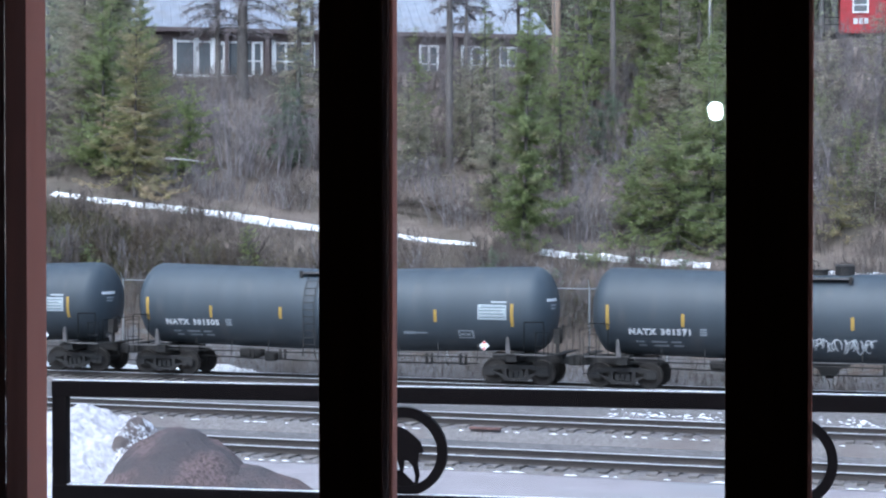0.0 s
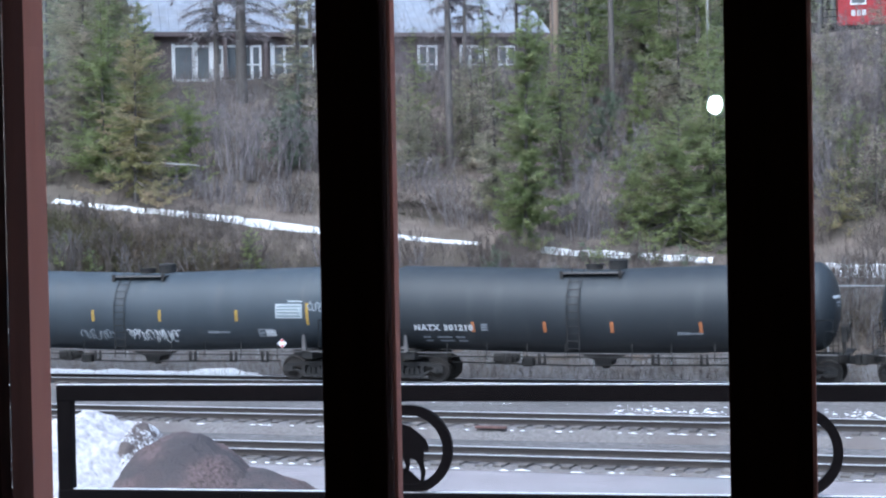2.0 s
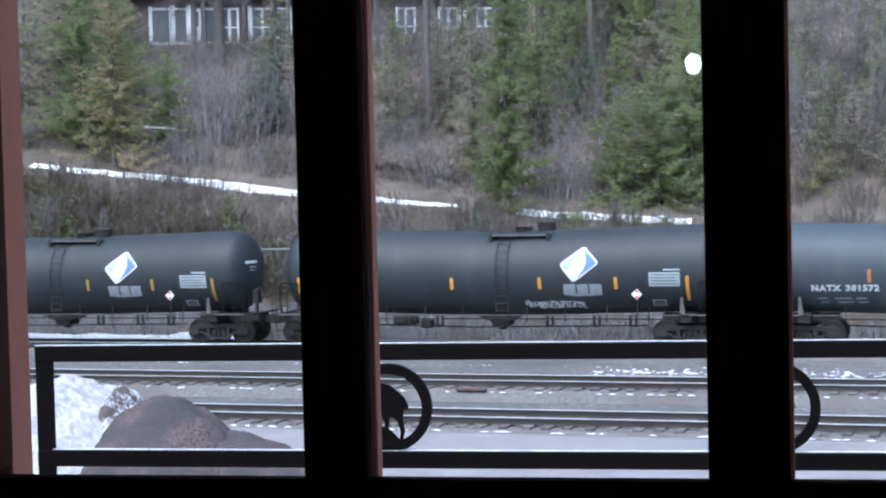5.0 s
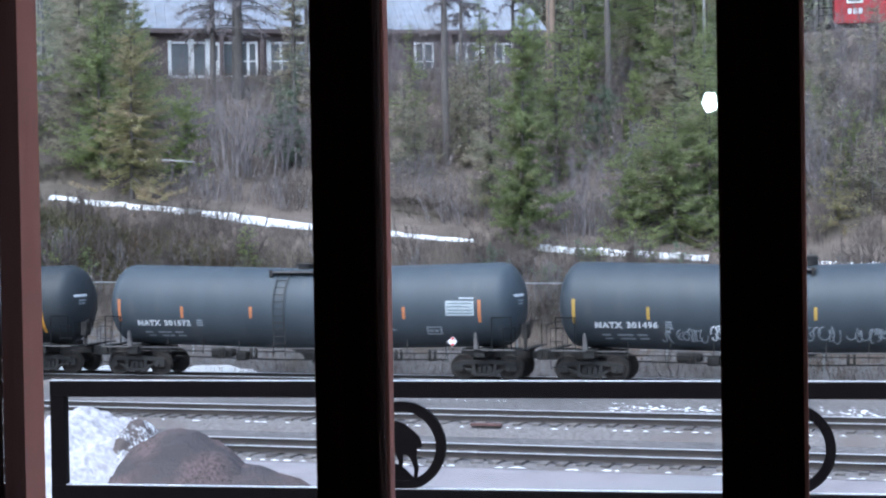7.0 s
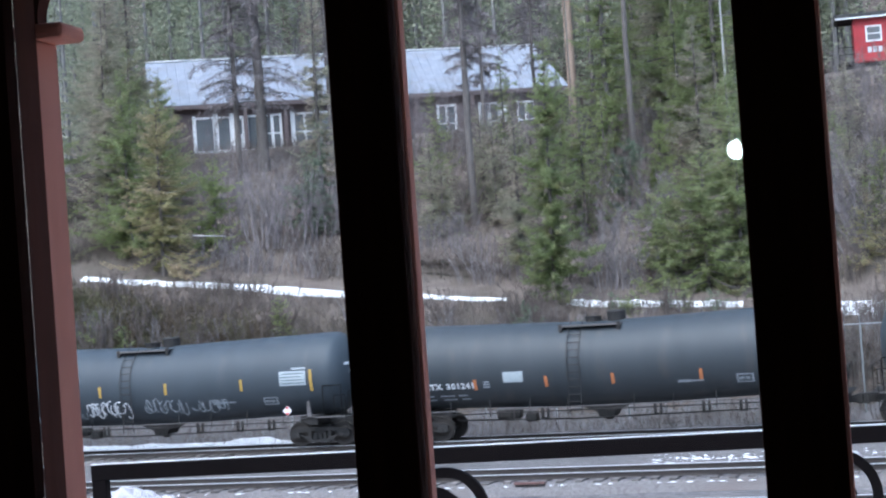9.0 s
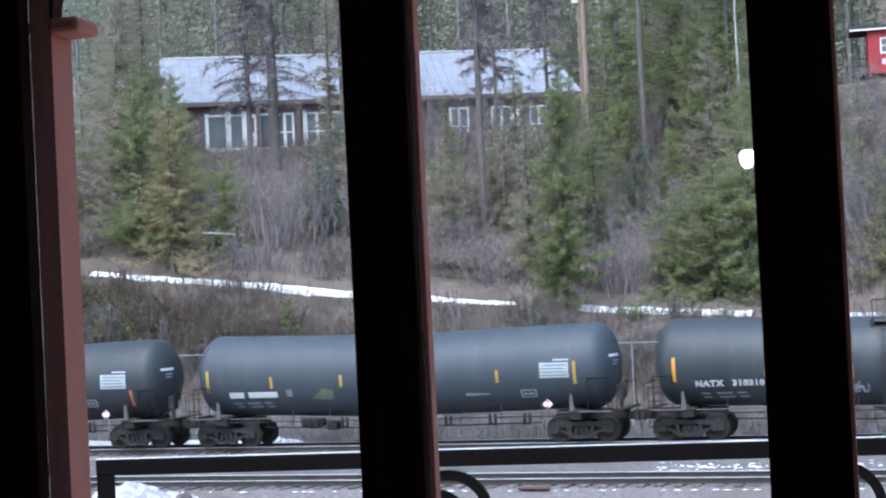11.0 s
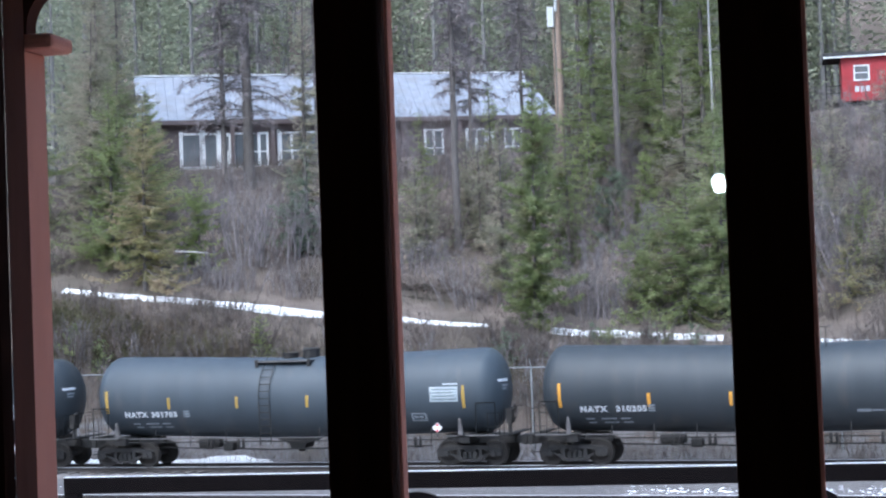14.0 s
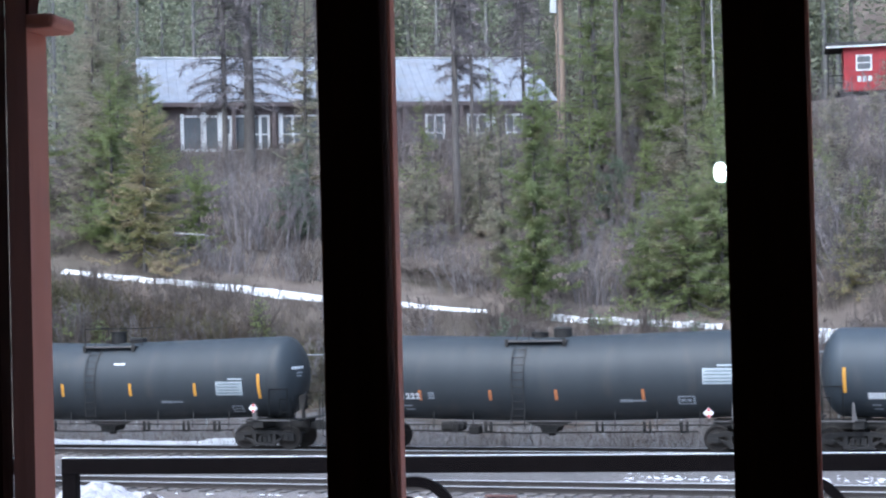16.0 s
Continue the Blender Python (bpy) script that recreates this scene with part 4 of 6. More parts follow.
for k, (car, number, kind) in enumerate(zip(CARS, NUMBERS, KIND_OF)):
    words = ("black tank car with dull amber strips, rolling on the far track", "black tank car with rusty orange strips, rolling on the far track",
             "black tank car with a blue and white emblem, rolling", "black tank car with bright orange strips, rolling on the far track")[kind]
    if kind == 2:
        logo(car, 3.2, 2.88)
    tagged(car, words, "tank car", "tank cars of the freight train")
    x, z, size = KINDS[kind]["number"]
    if number:
        write(car, number, x, z, size, M_WHITE, "white stencilled car number")
    else:
        part("stencil_bar", decal(-6.6, -6.0, z, z + 0.22), M_WHITE, car, "white stencilled line")
        part("stencil_bar", decal(-5.8, -4.6, z, z + 0.22), M_WHITE, car, "white stencilled line")
    if k == 7:
        scribble(car, -4.4, -2.95, 1.4, 1.95, 71, M_FADED)
        scribble(car, -2.65, -0.9, 1.4, 2.1, 72, M_WHITE, 0.03)
        scribble(car, -0.1, 1.6, 1.45, 2.15, 73, M_FADED)
        scribble(car, 1.9, 3.4, 1.5, 2.0, 74, M_FADED)
    if k == 8:
        part("blank_panel", decal(-3.44, -2.7, 2.08, 2.46), M_PANEL, car, "blank pale panel")
    if k == 9:
        part("sprayed_patch", shell_shape(-2.77, 1.97, [(-0.46, -0.16), (0.4, -0.22), (0.45, 0.14), (0.06, 0.24)]), M_PATCH, car, "pale green sprayed patch")
    if k == 2:
        scribble(car, -0.6, 1.6, 1.45, 1.95, 40, M_WHITE)
        scribble(car, -2.6, -1.3, 1.5, 1.95, 42, M_FADED)
        scribble(car, 7.05, 7.6, 2.62, 3.0, 44, M_FADED)
        part("white_patch", decal(5.22, 5.62, 1.68, 1.92, off=0.016), M_WHITE, car, "white painted patch")
    if k == 5:
        scribble(car, 1.2, 3.3, 1.34, 1.62, 53, M_WHITE, 0.018)
    if k == 10:
        scribble(car, -2.6, -1.0, 1.5, 1.95, k, M_FADED)
    if k in (3, 4, 5):
        repaint(car, M_TANK, M_TANK_DARK)
    if k in (8, 10, 12, 13):
        repaint(car, M_TANK, M_TANK_MID)
    if k == 5:
        repaint(car, M_AMBER, M_ORANGE)
    if k == 6:
        repaint(car, M_AMBER, M_RUST_STRIP)
    add_wheels(car, wheel_mesh)
# ---- hillside: snow, heaps, fence, house, caboose ----
def drape(name, cells, mat, label, lift=0.06, nx=120, ny=6, seed=0, ragged=0.35, kind="structure", category="snow"):
    """A thin sheet laid on the ground; cells give x0, x1 and the two y edges as functions of x."""
    x0, x1, ya, yb = cells
    vs, fs = [], []
    for i in range(nx + 1):
        x = x0 + (x1 - x0) * i / nx
        a = ya(x) + ragged * noise.noise((x * 1.1, seed, 0.0)) + 0.5 * ragged * noise.noise((x * 3.7, seed, 2.0))
        b = yb(x) + ragged * noise.noise((x * 1.3, seed, 5.0)) + 0.5 * ragged * noise.noise((x * 4.1, seed, 7.0))
        for j in range(ny + 1):
            y = a + (b - a) * j / ny
            e = min(1.0, min(j, ny - j) / (ny / 2.5))
            vs.append((x, y, hill(x, y) + lift * e - 0.03 * (1 - e)))
    k = ny + 1
    for i in range(nx):
        for j in range(ny):
            fs.append((i * k + j, i * k + k + j, i * k + k + j + 1, i * k + j + 1))
    return tagged(raw(name, vs, fs, mat, smooth=True), label, category, kind=kind)


drape("snow_strip", (-42.3, -32.0, lambda x: 69.58 - 0.032 * (x + 42), lambda x: 70.4 + 0.018 * (x + 42)), M_SNOW, "narrow strip of old snow along the hillside trail", nx=150, seed=1, ragged=0.3, lift=0.05)
drape("snow_strip_bright", (-32.6, -22.0, lambda x: 69.3 + 0.045 * (x + 32.5), lambda x: 70.56 - 0.035 * (x + 32.5)), M_SNOW, "clean strip of snow on the hillside trail", nx=90, seed=2, ragged=0.15, lift=0.08)
drape("snow_strip_low", (-19.4, -12.2, lambda x: 69.35, lambda x: 70.25), M_SNOW, "patchy snow on the trail below the firs", nx=90, seed=3, ragged=0.32, lift=0.1)
drape("snow_strip_end", (-8.5, 2.0, lambda x: 68.6, lambda x: 70.2), M_SNOW, "wide patch of snow beside the trail", nx=60, seed=4, ragged=0.3, lift=0.1)


drape("snow_patch", (-21.4, -20.7, lambda x: 85.4, lambda x: 86.4), M_SNOW, "small patch of snow on the wooded slope", nx=24, seed=6, ragged=0.3, lift=0.2)


def mound(name, cx, cy, rx, ry, h, mat, label, seed=0, rough=0.12, n=44, category="snow", peak=1.0, skew=0.0):
    vs, fs = [], []
    base = -0.66
    for j in range(n + 1):
        for i in range(n + 1):
            u, v = 2 * i / n - 1, 2 * j / n - 1
            d = math.hypot(u, v)
            ang = math.atan2(v, u)
            r = d / (1 + 0.16 * noise.noise((math.cos(ang) * 1.4, math.sin(ang) * 1.4, seed)))
            z = h * max(0.0, 1.06 - math.hypot(r, 0.34)) ** peak
            x, y = cx + u * rx + skew * z, cy + v * ry
            k = min(1.0, 3 * max(0.0, 1 - r))
            z += k * (rough * noise.noise((x * 1.6, y * 1.6, seed)) + rough * 0.5 * noise.noise((x * 4.5, y * 4.5, seed + 3)) + rough * 0.3 * noise.noise((x * 11, y * 11, seed + 5)))
            vs.append((x, y, base + max(0.0, z)))
    k = n + 1
    for j in range(n):
        for i in range(n):
            fs.append((j * k + i, j * k + i + 1, j * k + k + i + 1, j * k + k + i))
    return tagged(raw(name, vs, fs, mat, smooth=True), label, category)


mound("dirt_heap", -16.72, 32.5, 3.0, 2.6, 3.2, M_DIRT, "heap of brown dirt beside the road", 3, 0.12, category="dirt heap", peak=1.0, n=72)
mound("dirt_heap", -15.2, 32.7, 3.1, 2.3, 2.15, M_DIRT, "low spill of brown dirt beside the heap", 8, 0.1, category="dirt heap", peak=1.0, n=56)
mound("snow_heap", -19.3, 32.9, 2.35, 3.0, 3.08, M_HEAP_SNOW, "heap of ploughed crusted snow beside the dirt", 5, 0.2, category="snow heap", peak=0.5, n=72)
mound("snow_heap", -17.95, 33.0, 0.95, 1.7, 3.1, M_DIRTY_SNOW, "snow speckled with brown dirt, beside the dirt heap", 12, 0.2, category="snow heap", peak=0.7, n=56)
mound("snow_heap", -18.4, 31.7, 0.75, 1.3, 2.0, M_DIRTY_SNOW, "low speckled snow at the foot of the heap", 14, 0.15, category="snow heap", peak=0.7, n=44)
mound("snow_mound", -31.5, 64.4, 3.1, 0.5, 0.86, M_SNOW, "low white snow mound beyond the far track", 21, 0.06, category="snow", peak=0.6)
vs, fs = [], []
for i in range(161):
    x = -52 + 22.5 * i / 160
    w = 0.42 + 0.22 * noise.noise((x * 0.8, 1.0, 4.0))
    h = 0.3 + (0.2 + 0.1 * noise.noise((x * 0.9, 3.0, 1.0)) + 0.05 * noise.noise((x * 4.0, 3.0, 1.0))) * min(1.0, (160 - i) / 24)
    for dy, k in ((-1.0, -0.3), (-0.55, 0.75), (0.0, 1.0), (0.55, 0.7), (1.0, -0.3)):
        vs.append((x, 64.3 + w * dy + 0.06 * noise.noise((x * 3, dy, 2.0)), hill(x, 64.3) + 0.02 + (h - 0.3) * k))
for i in range(160):
    for j in range(4):
        fs.append((i * 5 + j, i * 5 + 5 + j, i * 5 + 6 + j, i * 5 + 1 + j))
tagged(raw("snow_ridge", vs, fs, M_SNOW, smooth=True), "long thin ridge of snow beyond the far track", "snow")


def snow_bits(name, spots, label, seed, wide=1.7, tall=0.45):
    """Many small lumps of snow left between stones."""
    rnd = random.Random(seed)
    vs, fs = [], []
    for x, y, z, r in spots:
        k0 = len(vs)
        m = 7
        for q in range(m):
            a = 2 * math.pi * q / m
            vs.append((x + r * wide * math.cos(a) * rnd.uniform(0.6, 1.2), y + r * math.sin(a) * rnd.uniform(0.6, 1.2), z - 0.02))
        vs.append((x, y, z + r * rnd.uniform(0.4, 1.0) * tall))
        fs += [(k0 + q, k0 + (q + 1) % m, k0 + m) for q in range(m)]
    return tagged(raw(name, vs, fs, M_SNOW, smooth=True), label, "snow", kind="stuff")


rnd = random.Random(77)
spots = [(rnd.uniform(-12.9, -3.0), 54.6 + rnd.uniform(-1.1, 1.1), -0.315, 0.03 + 0.1 * rnd.random() ** 2) for _ in range(430)]
snow_bits("snow_bits", spots, "scattered bits of snow on ballast beyond the middle track", 1)
spots = []
x = -50.0
while x < 8:
    for y0, chance, big in ((56.3, 0.6, 0.04), (48.95, 0.6, 0.04), (41.28, 0.7, 0.06)):
        if rnd.random() < chance:
            spots.append((x + rnd.uniform(-0.2, 0.2), y0 + rnd.uniform(-0.06, 0.06), -0.25 if y0 < 56 else -0.3, rnd.uniform(0.02, big)))
    x += 0.45
snow_bits("snow_scraps", spots, "small scraps of snow at the ends of the ties", 2, 4.2, 0.3)

# chain-link fence beyond the train
FX = [-50.0, -47.2, -44.4, -41.6, -38.8, -35.96, -32.71, -30.0, -27.2, -24.5, -21.7, -18.85, -15.99, -13.0, -10.1, -7.2, -4.3, -1.4, 1.5, 4.4]
drape("gravel_verge", (-70, 12, lambda x: 62.6, lambda x: 66.0), M_VERGE, "grey gravel verge beyond the far track", nx=260, ny=6, seed=9, ragged=0.3, lift=0.05, category="gravel")
fence = empty("chain_link_fence")
tagged(fence, "tall galvanised chain-link fence beyond the far track", "fence")
FY = 65.0


def fence_top(x):
    return 3.3 - 0.0055 * (x + 20)


for x in FX:
    part("fence_post", rods(((x, FY, hill(x, FY) - 0.2), (x, FY, fence_top(x) + 0.06)), r=0.035, n=8), M_GALV, fence)
    part("barb_arm", rods(((x, FY, fence_top(x)), (x + 0.02, FY - 0.28, fence_top(x) + 0.34)), r=0.018), M_GALV, fence)
for a, b in zip(FX, FX[1:]):
    part("top_pipe", rods(((a, FY, fence_top(a)), (b, FY, fence_top(b))), r=0.024), M_GALV, fence)
vs, fs = [], []
x = -50.0
while x < 4.4:
    for s in (1, -1):
        z0, z1 = hill(x, FY) + 0.05, fence_top(x) - 0.02
        dx = (z1 - z0) * 0.6 * s
        k = len(vs)
        vs += [(x, FY, z0), (x + 0.003, FY, z0), (x + dx + 0.003, FY, z1), (x + dx, FY, z1)]
        fs.append((k, k + 1, k + 2, k + 3))
    x += 0.12
mesh = raw("wire_mesh", vs, fs, M_GALV, fence, "thin diamond wire mesh")

# house on the hill
HOUSE = pose(-46.6, 89.6, 13.75, 0, 0, 30)
house = empty("log_house", HOUSE)
tagged(house, "long brown log house with a pale metal roof and white windows", "house")
LEN, DEEP, WALLH = 21.8, 9.0, 3.0
part("wall_front", boxes((-1.3, LEN, 0.0, 0.3, -1.6, WALLH)), M_HOUSE_WALL, house, "brown log front wall")
part("wall_rear", boxes((-1.3, LEN, DEEP - 0.3, DEEP, -1.6, WALLH)), M_HOUSE_WALL, house)
for x in (-1.3, LEN - 0.3):
    bm = bmesh.new()
    pts = [(0.31, -1.6), (DEEP - 0.31, -1.6), (DEEP - 0.31, WALLH), (DEEP / 2, WALLH + 2.75), (0.31, WALLH)]
    f = [bm.verts.new((x, y, z)) for y, z in pts]
    g = [bm.verts.new((x + 0.3, y, z)) for y, z in pts]
    bm.faces.new(f)
    bm.faces.new(g[::-1])
    for i in range(5):
        bm.faces.new((f[(i + 1) % 5], f[i], g[i], g[(i + 1) % 5]))
    bmesh.ops.recalc_face_normals(bm, faces=bm.faces)
    part("wall_gable", bm, M_HOUSE_WALL, house)
# roof: two slopes with standing seams
for s, label in ((0, "pale blue metal roof slope"), (1, "pale blue metal rear roof slope")):
    bm = bmesh.new()
    y0, y1 = (-0.4, DEEP / 2) if s == 0 else (DEEP + 1.0, DEEP / 2)
    z0, z1 = WALLH - 0.1, WALLH + 3.05
    v = [(-2.1, y0, z0), (LEN + 0.65, y0, z0), (LEN - 0.1, y1, z1), (-2.1, y1, z1)]
    lo = [bm.verts.new(p) for p in v]
    hi = [bm.verts.new((p[0], p[1], p[2] + 0.14)) for p in v]
    bm.faces.new(lo[::-1])
    bm.faces.new(hi)
    for i in range(4):
        bm.faces.new((lo[i], lo[(i + 1) % 4], hi[(i + 1) % 4], hi[i]))
    bmesh.ops.recalc_face_normals(bm, faces=bm.faces)
    roof = part("roof", bm, M_ROOF_METAL, house, label)
    if s == 0:
        for k in range(47):
            x = -1.9 + k * 0.52
            part("roof_seam", rods(((x, y0, z0 + 0.16), (min(x, LEN - 0.1), y1, z1 + 0.16)), r=0.025, n=4), M_ROOF_METAL, roof)
        part("eave_board", boxes((-2.1, LEN + 0.65, y0 - 0.03, y0, z0 - 0.12, z0 + 0.12)), M_HOUSE_WALL, roof, "dark eave board")
    part("ridge_cap", boxes((-2.1, LEN - 0.1, y1 - 0.12, y1 + 0.12, z1 + 0.13 + 0.02 * s, z1 + 0.2 + 0.02 * s)), M_WHITE_TRIM, roof, "pale ridge cap")


def house_window(x0, x1, z0, z1, bars=1, t=0.2, cross=True):
    w_ = part("window", boxes((x0, x1, -0.02, 0.1, z0, z1)), M_WINDOW_SKY, house, "window in white trim, sky reflection painted grey")
    part("window_frame", boxes((x0 - t, x0, -0.08, 0.0, z0 - t, z1 + t)), M_WHITE_TRIM, w_, "white upright trim")
    part("window_frame", boxes((x1, x1 + t, -0.08, 0.0, z0 - t, z1 + t)), M_WHITE_TRIM, w_, "white upright trim")
    part("window_frame", boxes((x0, x1, -0.075, 0.0, z1, z1 + 0.12)), M_WHITE_TRIM, w_, "white top trim")
    part("window_sill", boxes((x0, x1, -0.095, 0.0, z0 - t, z0)), M_WHITE_TRIM, w_, "white sill")
    for k in range(bars):
        x = x0 + (x1 - x0) * (k + 1) / (bars + 1)
        part("window_bar", boxes((x - 0.085, x + 0.085, -0.06, -0.021, z0, z1)), M_WHITE_TRIM, w_)
    if cross:
        z = z0 + (z1 - z0) * 0.45
        part("window_bar", boxes((x0, x1, -0.058, -0.022, z - 0.04, z + 0.04)), M_WHITE_TRIM, w_)


for x0, x1, bars, t in ((0.43, 1.38, 0, 0.2), (1.7, 2.34, 0, 0.27), (3.4, 4.06, 0, 0.22), (4.36, 5.2, 1, 0.14), (6.1, 7.25, 1, 0.26), (7.62, 8.2, 0, 0.15), (9.3, 10.4, 1, 0.15),
                        (11.8, 12.6, 1, 0.12), (14.6, 15.5, 1, 0.14), (17.1, 18.1, 1, 0.14), (19.4, 20.3, 1, 0.12)):
    house_window(x0, x1, 0.4, 2.2, bars, t, bars > 0)
for x0, x1 in ((2.66, 3.16), (18.3, 18.7)):
    dr = part("door", boxes((x0, x1, -0.06, -0.002, 0.0, 2.3), bevel=0.01), M_WHITE_TRIM, house, "narrow white painted door")
    part("door_panel", boxes((x0 + 0.12, x1 - 0.12, -0.068, -0.061, 1.25, 2.1)), M_WINDOW_SKY if x0 < 3 else M_WHITE_TRIM, dr)
for x in (-0.9, 3.26, 4.26, 5.55, 8.9, 13.2, 16.6, 21.5):
    part("porch_post", boxes((x - 0.1, x + 0.1, -0.36, -0.18, -1.6, WALLH - 0.02)), M_HOUSE_WALL, house, "dark porch post")
part("porch_floor", boxes((-1.2, LEN, -1.4, -0.01, -0.25, -0.05)), M_HOUSE_WALL, house)
part("porch_rail", boxes((0.2, 8.9, -1.3, -1.22, 0.12, 0.26)), M_WHITE_TRIM, house, "white porch rail")

# red caboose at the right of the house
cab = empty("caboose", pose(-10.22, 99.6, 15.25, 0, 0, 8))
tagged(cab, "red wooden caboose with white window frames on the hill", "caboose")
part("body", boxes((0.0, 9.0, 0.0, 2.8, 1.0, 3.45), bevel=0.03), M_RED, cab, "red painted body")
bm = bmesh.new()
vs_ = []
for x in (-0.95, 9.9):
    vs_.append([bm.verts.new((x, 1.4 + 1.62 * math.sin(radians(a)), 3.46 + 0.42 * math.cos(radians(a)))) for a in range(-90, 91, 15)])
for i in range(len(vs_[0]) - 1):
    bm.faces.new((vs_[0][i], vs_[0][i + 1], vs_[1][i + 1], vs_[1][i]))
bm.faces.new(vs_[0])
bm.faces.new(vs_[1][::-1])
bmesh.ops.recalc_face_normals(bm, faces=bm.faces)
part("roof", bm, M_STEEL_DARK, cab, "dark arched roof")
part("roof_edge", boxes((-0.95, 9.9, -0.26, -0.223, 3.42, 3.52)), M_WHITE_TRIM, cab, "snowy white roof edge")
for x in (0.75, 3.6, 6.4):
    w_ = part("window", boxes((x, x + 0.7, -0.03, 0.05, 2.2, 2.9)), M_WINDOW_SKY, cab, "window with the sky's reflection painted grey")
    part("window_frame", boxes((x - 0.09, x, -0.05, 0.0, 2.1, 3.0)), M_WHITE_TRIM, w_)
    part("window_frame", boxes((x + 0.7, x + 0.79, -0.05, 0.0, 2.1, 3.0)), M_WHITE_TRIM, w_)
    part("window_frame", boxes((x, x + 0.7, -0.052, 0.0, 2.9, 3.0), ), M_WHITE_TRIM, w_)
    part("window_frame", boxes((x, x + 0.7, -0.052, 0.0, 2.1, 2.2), ), M_WHITE_TRIM, w_)
    part("window_bar", boxes((x, x + 0.7, -0.045, -0.031, 2.52, 2.58)), M_WHITE_TRIM, w_)
for k in range(3):
    part("number_bar", boxes((0.72 + k * 0.29, 0.94 + k * 0.29, -0.012, 0.0, 1.5, 1.82)), M_WHITE, cab, "white painted bar")
part("underframe", boxes((-0.9, 9.8, 0.3, 2.5, 0.8, 0.99)), M_STEEL_DARK, cab)
part("end_platform", boxes((-0.9, -0.01, 0.1, 2.7, 1.0, 1.08)), M_STEEL_DARK, cab)
part("end_rail", rods(((-0.85, 0.12, 1.08), (-0.85, 0.12, 3.44)), ((-0.85, 0.12, 1.9), (-0.02, 0.12, 1.9)), ((-0.85, 0.12, 1.5), (-0.02, 0.12, 1.5)), r=0.03), M_STEEL_DARK, cab)
for x in (1.6, 7.4):
    for dx in (-0.6, 0.6):
        part("wheel", rod(bmesh.new(), (x + dx, 0.55, 0.45), (x + dx, 0.68, 0.45), 0.42, 0.42, 20), M_WHEEL, cab)
    part("truck_frame", boxes((x - 1.0, x + 1.0, 0.42, 0.54, 0.3, 0.62), bevel=0.04), M_STEEL_DARK, cab)

# utility pole with a pale box
pole = empty("utility_pole", pose(-23.35, 88.0, hill(-23.35, 88.0) - 0.3))
tagged(pole, "tan wooden utility pole with a pale metal box", "utility pole")
part("shaft", rod(bmesh.new(), (0, 0, 0), (0, 0, 10.4), 0.17, 0.14, 12), M_POLE, pole)
part("conduit", rods(((-0.24, -0.1, 0.3), (-0.24, -0.1, 8.5)), r=0.05, n=8), M_POLE, pole)
part("metal_box", boxes((-0.52, -0.16, -0.25, 0.05, 8.5, 9.55), bevel=0.03), M_BOX, pole, "pale grey metal box")
part("riser", rods(((-0.05, -0.2, 9.3), (-0.05, -0.2, 11.1)), r=0.085, n=8), M_BOX, pole, "pale riser pipe")


# ---- trees and brush ----
def quads_mesh(name, P, mat, parent, label=""):
    """P: k x 3 x 3 corners, each row one slim spray."""
    k = len(P)
    me = bpy.data.meshes.new(name)
    me.vertices.add(k * 3)
    me.vertices.foreach_set("co", np.asarray(P, dtype=np.float32).reshape(-1))
    me.loops.add(k * 3)
    me.loops.foreach_set("vertex_index", np.arange(k * 3, dtype=np.int32))
    me.polygons.add(k)
    me.polygons.foreach_set("loop_start", np.arange(0, k * 3, 3, dtype=np.int32))
    me.polygons.foreach_set("loop_total", np.full(k, 3, dtype=np.int32))
    me.update(calc_edges=True)
    return link(name, me, mat, parent, label)


def sprays(rs, base, way, length, width):
    """Slim three-cornered sprays from base along way."""
    k = len(base)
    way = way / (np.linalg.norm(way, axis=1, keepdims=True) + 1e-9)
    side = np.cross(way, rs.normal(size=(k, 3)))
    side /= np.linalg.norm(side, axis=1, keepdims=True) + 1e-9
    L, W = length[:, None], width[:, None]
    return np.stack([base + way * L * 0.15 + side * W, base + way * L, base + way * L * 0.15 - side * W], axis=1)


def limb_mesh(segs, n=5):
    """Tapered tubes for many limbs at once: segs of (a, b, ra, rb)."""
    vs, fs = [], []
    for a, b, ra, rb in segs:
        a, b = np.asarray(a, float), np.asarray(b, float)
        d = b - a
        d /= np.linalg.norm(d) + 1e-9
        u = np.cross(d, (0.3, 0.9, 0.2))
        u /= np.linalg.norm(u) + 1e-9
        v = np.cross(d, u)
        k = len(vs)
        for c, r in ((a, ra), (b, rb)):
            for i in range(n):
                t = 2 * math.pi * i / n
                vs.append(tuple(c + r * (math.cos(t) * u + math.sin(t) * v)))
        for i in range(n):
            fs.append((k + i, k + (i + 1) % n, k + n + (i + 1) % n, k + n + i))
    return vs, fs


